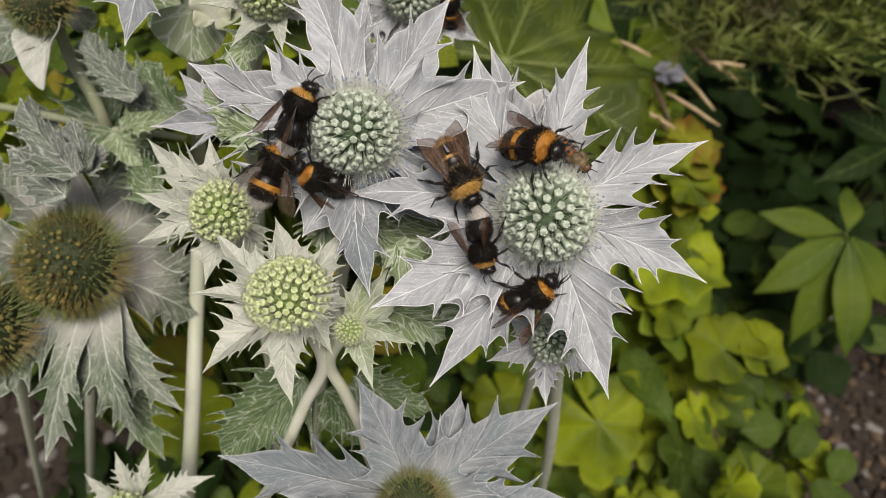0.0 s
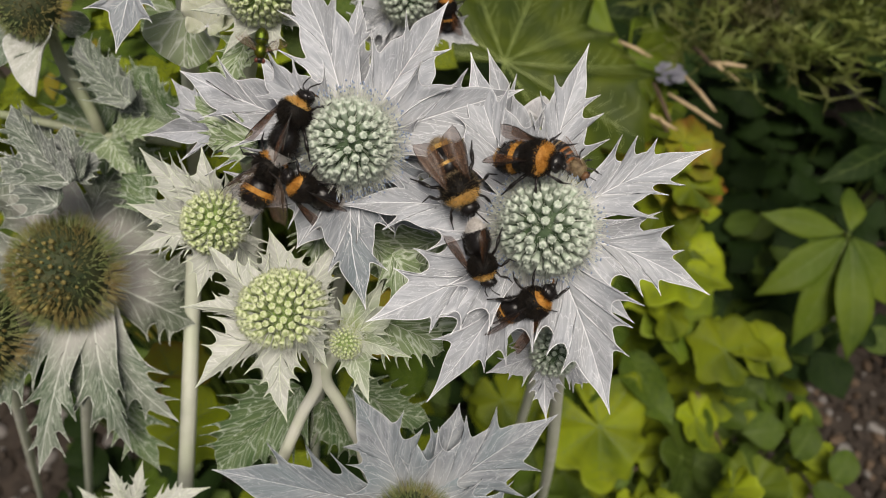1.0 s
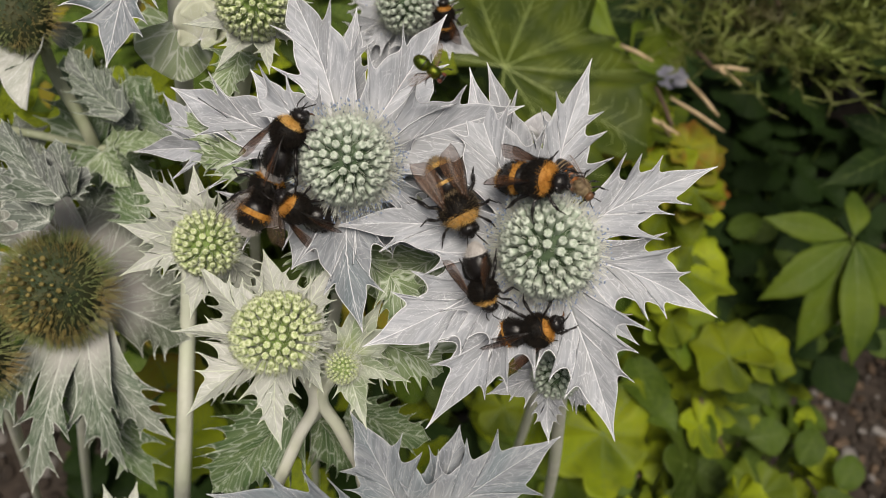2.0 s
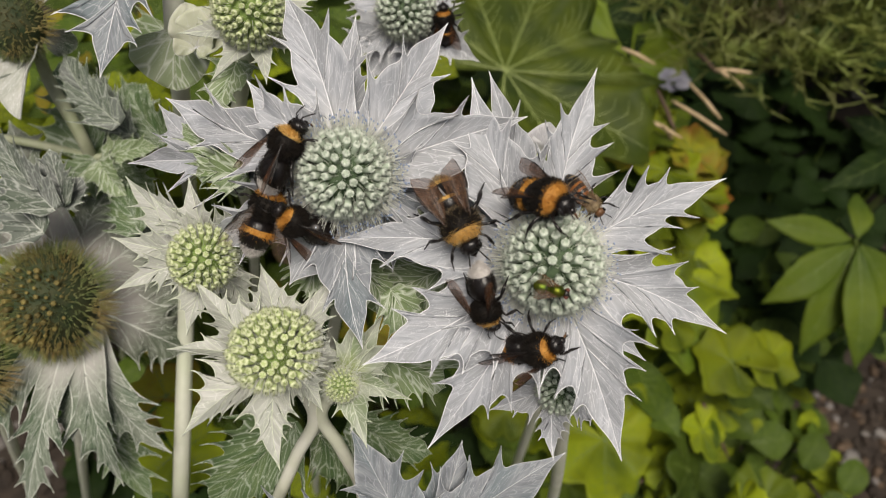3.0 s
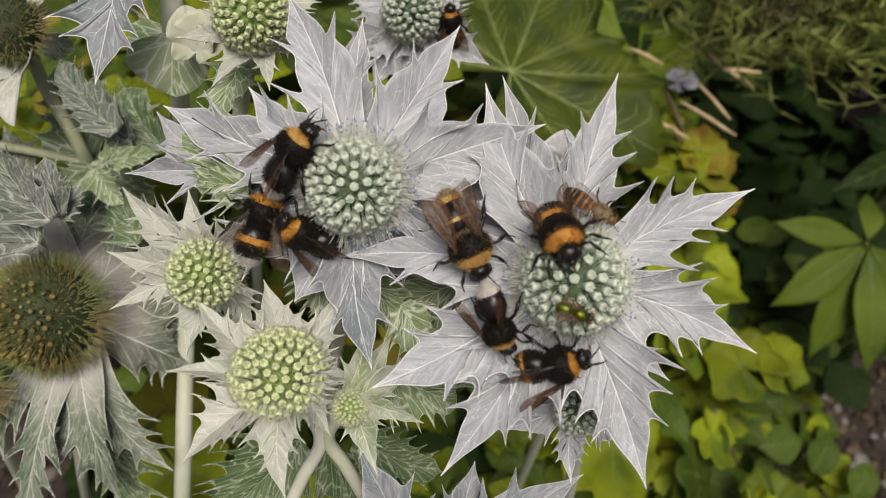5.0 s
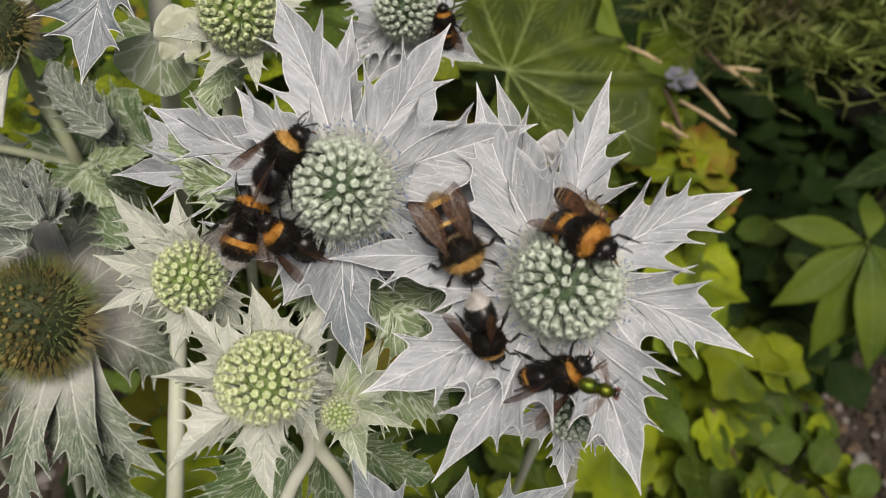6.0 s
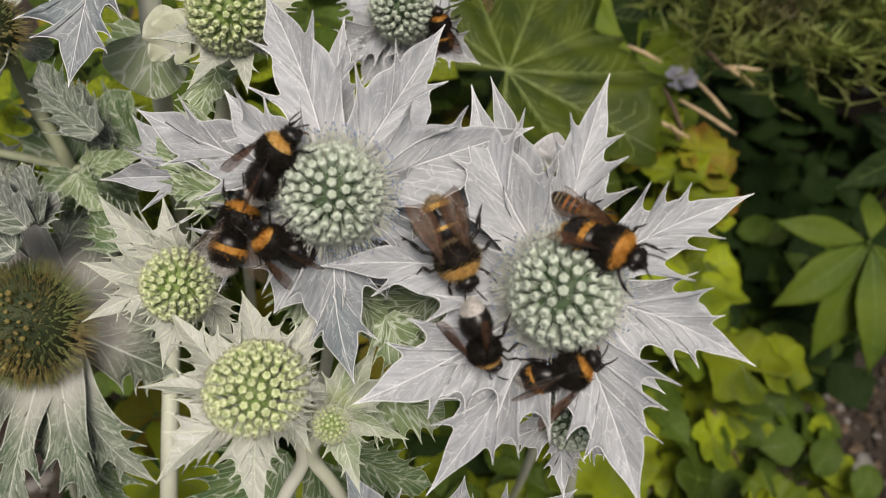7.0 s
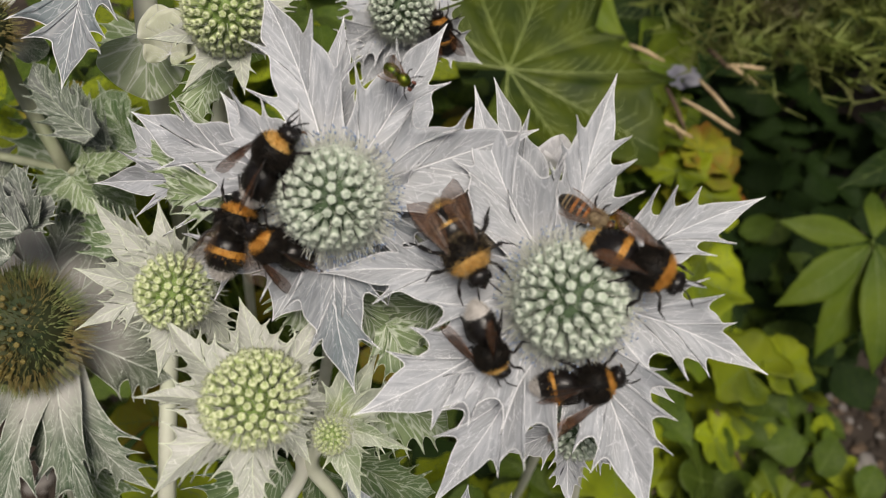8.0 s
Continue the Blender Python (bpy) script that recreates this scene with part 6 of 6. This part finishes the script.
# ---- the insects' ways ----
def motions():
    walk(bee_a, [
        (0.0, pose(-0.03499, 0.12169, 0.76281, -14.62, -38.36, 54.11)),
        (1.0, pose(-0.03476, 0.12192, 0.76292, -13.96, -36.07, 52.97)),
        (1.5, pose(-0.03474, 0.12162, 0.76304, -6.83, -44.77, 41.71)),
        (3.0, pose(-0.03470, 0.12240, 0.76324, -11.39, -38.22, 46.71)),
        (4.5, pose(-0.03420, 0.12373, 0.76443, -7.61, -40.07, 38.45)),
        (6.0, pose(-0.03321, 0.12314, 0.76410, -4.04, -41.03, 33.57)),
        (7.0, pose(-0.03262, 0.12360, 0.76451, -2.02, -43.50, 31.77)),
        (8.0, pose(-0.03268, 0.12425, 0.76491, -3.16, -41.88, 33.44)),
    ])
    walk(bee_b, [
        (0.0, pose(-0.04209, 0.11461, 0.75047, 33.25, -37.11, 57.52)),
        (1.5, pose(-0.04170, 0.11579, 0.75130, 35.49, -35.74, 53.43)),
        (3.0, pose(-0.04014, 0.11477, 0.75063, 31.49, -39.26, 60.17)),
        (4.5, pose(-0.04191, 0.11618, 0.75157, 29.49, -38.25, 63.80)),
        (6.0, pose(-0.04177, 0.11620, 0.75159, 31.63, -38.11, 62.05)),
        (8.0, pose(-0.04173, 0.11694, 0.75210, 31.46, -38.55, 64.19)),
    ])
    walk(bee_c, [
        (0.0, pose(-0.02977, 0.11085, 0.75086, -88.37, -40.18, -179.71)),
        (1.5, pose(-0.03126, 0.11078, 0.75083, -84.53, -45.46, 174.54)),
        (3.0, pose(-0.03130, 0.11180, 0.75035, -80.13, -40.44, 171.58)),
        (4.5, pose(-0.03075, 0.11191, 0.75155, -80.48, -42.44, 171.84)),
        (6.0, pose(-0.03204, 0.11170, 0.75150, -81.21, -47.98, 173.71)),
        (8.0, pose(-0.03221, 0.11249, 0.75210, -81.41, -49.62, 175.85)),
    ])
    walk(bee_d, [
        (0.0, pose(0.00380, 0.10962, 0.75472, 18.50, 13.54, -65.77)),
        (1.5, pose(0.00364, 0.11092, 0.75522, 18.54, 25.60, -61.86)),
        (3.0, pose(0.00362, 0.11022, 0.75516, 16.46, 12.94, -65.82)),
        (4.5, pose(0.00251, 0.10952, 0.75424, 16.19, 26.33, -64.85)),
        (6.0, pose(0.00270, 0.10890, 0.75380, 16.35, 25.84, -62.35)),
        (7.0, pose(0.00307, 0.10917, 0.75399, 13.60, 26.92, -66.45)),
        (8.0, pose(0.00400, 0.11048, 0.75541, 16.51, 9.81, -64.32)),
    ])
    walk(bee_e, [
        (0.0, pose(0.00890, 0.09350, 0.74766, 53.51, 41.23, -72.36)),
        (1.5, pose(0.00930, 0.09360, 0.74768, 56.12, 40.36, -66.05)),
        (3.0, pose(0.00940, 0.09290, 0.74691, 58.15, 52.12, -64.35)),
        (4.5, pose(0.00870, 0.09300, 0.74727, 58.93, 39.23, -61.00)),
        (6.0, pose(0.00810, 0.09180, 0.74594, 61.66, 53.19, -56.18)),
        (8.0, pose(0.00860, 0.09270, 0.74689, 59.83, 44.40, -56.49)),
    ])
    walk(bee_f, [
        (0.0, pose(0.02028, 0.11073, 0.76348, 20.93, -26.74, -44.56)),
        (1.0, pose(0.02007, 0.11039, 0.76316, 19.42, -26.42, -38.20)),
        (1.5, pose(0.01996, 0.11054, 0.76322, 18.75, -27.17, -34.55)),
        (3.0, pose(0.02143, 0.10958, 0.76280, 17.27, -30.35, -52.20)),
        (3.5, pose(0.02081, 0.10920, 0.76259, 13.73, -28.85, -59.90)),
        (4.0, pose(0.02028, 0.10850, 0.76207, 29.11, -19.35, -74.35)),
        (4.5, pose(0.01959, 0.10697, 0.76102, 16.76, -17.33, -87.80)),
        (6.0, pose(0.02640, 0.10541, 0.76091, 15.82, -26.25, -58.41)),
        (7.0, pose(0.03115, 0.10505, 0.76053, 14.05, -19.05, -45.10)),
        (7.5, pose(0.03300, 0.10393, 0.75968, 11.96, -14.54, -47.63)),
        (8.0, pose(0.03650, 0.10343, 0.75870, 11.03, 6.34, -33.08)),
    ])
    walk(bee_g, [
        (0.0, pose(0.03134, 0.11321, 0.75691, 36.02, 10.82, -49.85)),
        (1.5, pose(0.03111, 0.11394, 0.75743, 33.25, 14.00, -52.76)),
        (3.0, pose(0.03243, 0.11337, 0.75703, 32.81, 9.84, -53.71)),
        (4.5, pose(0.03007, 0.11361, 0.75720, 36.19, 10.50, -42.53)),
        (6.0, pose(0.02910, 0.11573, 0.75623, 37.91, 3.80, -34.24)),
        (8.0, pose(0.02952, 0.11596, 0.75640, 36.80, 5.91, -36.48)),
    ])
    walk(bee_h, [
        (0.0, pose(0.02082, 0.08549, 0.73801, 76.76, -43.93, 11.68)),
        (1.0, pose(0.02035, 0.08630, 0.73873, 80.72, -46.99, 2.32)),
        (1.5, pose(0.02068, 0.08625, 0.73845, 76.07, -32.37, 0.53)),
        (3.0, pose(0.01980, 0.08570, 0.73875, 81.49, -43.40, -19.57)),
        (4.5, pose(0.01960, 0.08740, 0.73937, 71.93, -22.28, -4.74)),
        (6.0, pose(0.02245, 0.08594, 0.73851, 74.45, -44.92, -2.62)),
        (7.0, pose(0.02446, 0.08830, 0.73977, 68.62, -30.96, 7.48)),
        (8.0, pose(0.02724, 0.08802, 0.73918, 66.69, -12.12, 5.57)),
    ])
    walk(bee_i, [
        (0.0, pose(0.00282, 0.22635, 0.71593, -25.11, -79.16, 117.32)),
        (4.5, pose(0.00137, 0.22745, 0.71670, -18.89, -78.49, 110.45)),
        (8.0, pose(0.00122, 0.22499, 0.71500, -51.08, -73.25, 150.36)),
    ])
    walk(fly, [
        (0.0, pose(-0.02140, 0.15351, 0.80437, -14.68, -32.97, 112.14)),
        (0.5, pose(-0.02797, 0.13520, 0.79090, 36.49, -30.83, 58.49)),
        (0.7, pose(-0.03101, 0.13461, 0.78471, -40.29, 29.05, -127.50)),
        (0.8, pose(-0.03123, 0.13581, 0.78437, -37.84, 30.25, -123.61)),
        (0.9, pose(-0.03389, 0.13253, 0.78435, -39.51, 29.75, -125.28)),
        (1.0, pose(-0.03753, 0.12394, 0.78291, -20.01, 34.81, -96.82)),
        (1.1, pose(-0.03744, 0.11583, 0.77948, 43.90, 7.14, -10.30)),
        (1.2, pose(-0.03465, 0.11313, 0.77871, 47.98, -17.80, 27.30)),
        (1.3, pose(-0.03419, 0.11350, 0.77893, 47.42, -19.06, 29.57)),
        (1.4, pose(-0.03487, 0.11570, 0.78043, 49.08, -17.00, 25.89)),
        (1.5, pose(-0.03463, 0.11935, 0.78294, 49.85, -18.24, 28.08)),
        (1.6, pose(-0.03230, 0.12602, 0.78758, 53.90, -10.61, 15.52)),
        (1.7, pose(-0.02417, 0.12895, 0.78959, 34.13, 22.92, -37.14)),
        (2.8, pose(0.02230, 0.09076, 0.75555, 33.16, 8.79, -12.76)),
        (3.5, pose(0.02314, 0.09118, 0.75585, 32.85, 9.33, -13.57)),
        (4.5, pose(0.02282, 0.09080, 0.75558, 32.07, 10.34, -15.10)),
        (4.7, pose(0.02307, 0.09053, 0.75539, 31.83, 10.00, -14.58)),
        (5.8, pose(0.02274, 0.08900, 0.75554, 29.86, 21.05, -33.34)),
        (5.9, pose(0.02433, 0.08467, 0.75617, 29.13, 21.05, -33.35)),
        (6.0, pose(0.02739, 0.07651, 0.75412, 26.04, 9.47, -13.79)),
        (6.1, pose(0.03734, 0.07228, 0.75360, 25.98, 10.94, -16.03)),
        (6.2, pose(0.04854, 0.07149, 0.75304, 17.89, -4.19, 6.00)),
        (6.3, pose(0.06338, 0.07650, 0.75411, -7.51, -28.63, 51.22)),
        (6.4, pose(0.07085, 0.08719, 0.75549, -22.01, -34.30, 76.95)),
        (6.5, pose(0.07303, 0.10331, 0.75701, -42.70, -30.63, 122.25)),
        (6.6, pose(0.07142, 0.12332, 0.75882, -46.17, -28.24, 129.92)),
        (6.8, pose(0.04331, 0.15415, 0.76210, -48.55, -21.51, 145.75)),
        (7.1, pose(-0.00040, 0.16589, 0.77642, -49.14, 17.94, -152.47)),
        (7.2, pose(-0.00799, 0.15939, 0.77431, -11.56, 34.66, -99.05)),
        (7.3, pose(-0.00892, 0.15183, 0.77390, 0.39, 34.87, -84.36)),
        (7.4, pose(-0.01054, 0.14662, 0.77147, 34.31, 23.71, -38.84)),
        (7.6, pose(-0.00910, 0.14205, 0.77010, 38.50, 19.53, -30.43)),
        (8.0, pose(-0.00739, 0.14159, 0.76978, 37.06, 21.07, -33.38)),
    ])

    # legs that shift and feel about
    for n, (bee, reach, step) in enumerate(((bee_a, 7, 0.5), (bee_b, 5, 0.8), (bee_c, 6, 0.5), (bee_d, 8, 0.5), (bee_e, 9, 0.4), (bee_f, 10, 0.4), (bee_h, 10, 0.4), (bee_g, 7, 0.5))):
        r = random.Random(200 + n)
        for limb in [c for c in bee.children if c.name.startswith("leg")]:
            at = limb.matrix_basis.translation.copy()
            rows = [(round(min(8.0, k * step), 2), pose(*at, r.gauss(0, reach), r.gauss(0, reach * 0.6), r.gauss(0, reach))) for k in range(int(8.0 / step) + 1)]
            if rows[-1][0] < 8.0:
                rows.append((8.0, rows[-1][1]))
            walk(limb, rows)
    # the fly's wings beat in the air and fold at rest
    for wing, sg in zip(fly_wings, (-1, 1)):
        at = wing.matrix_basis.translation.copy()
        rows = []
        for k in range(81):
            t = k / 10
            air = t < 1.15 or 1.35 < t < 2.7 or 5.85 < t < 7.35
            rows.append((t, pose(*at, sg * (35 if k % 2 else -25), 0, -sg * 45) if air else pose(*at, 0, 0, 0)))
        walk(wing, rows)


motions()
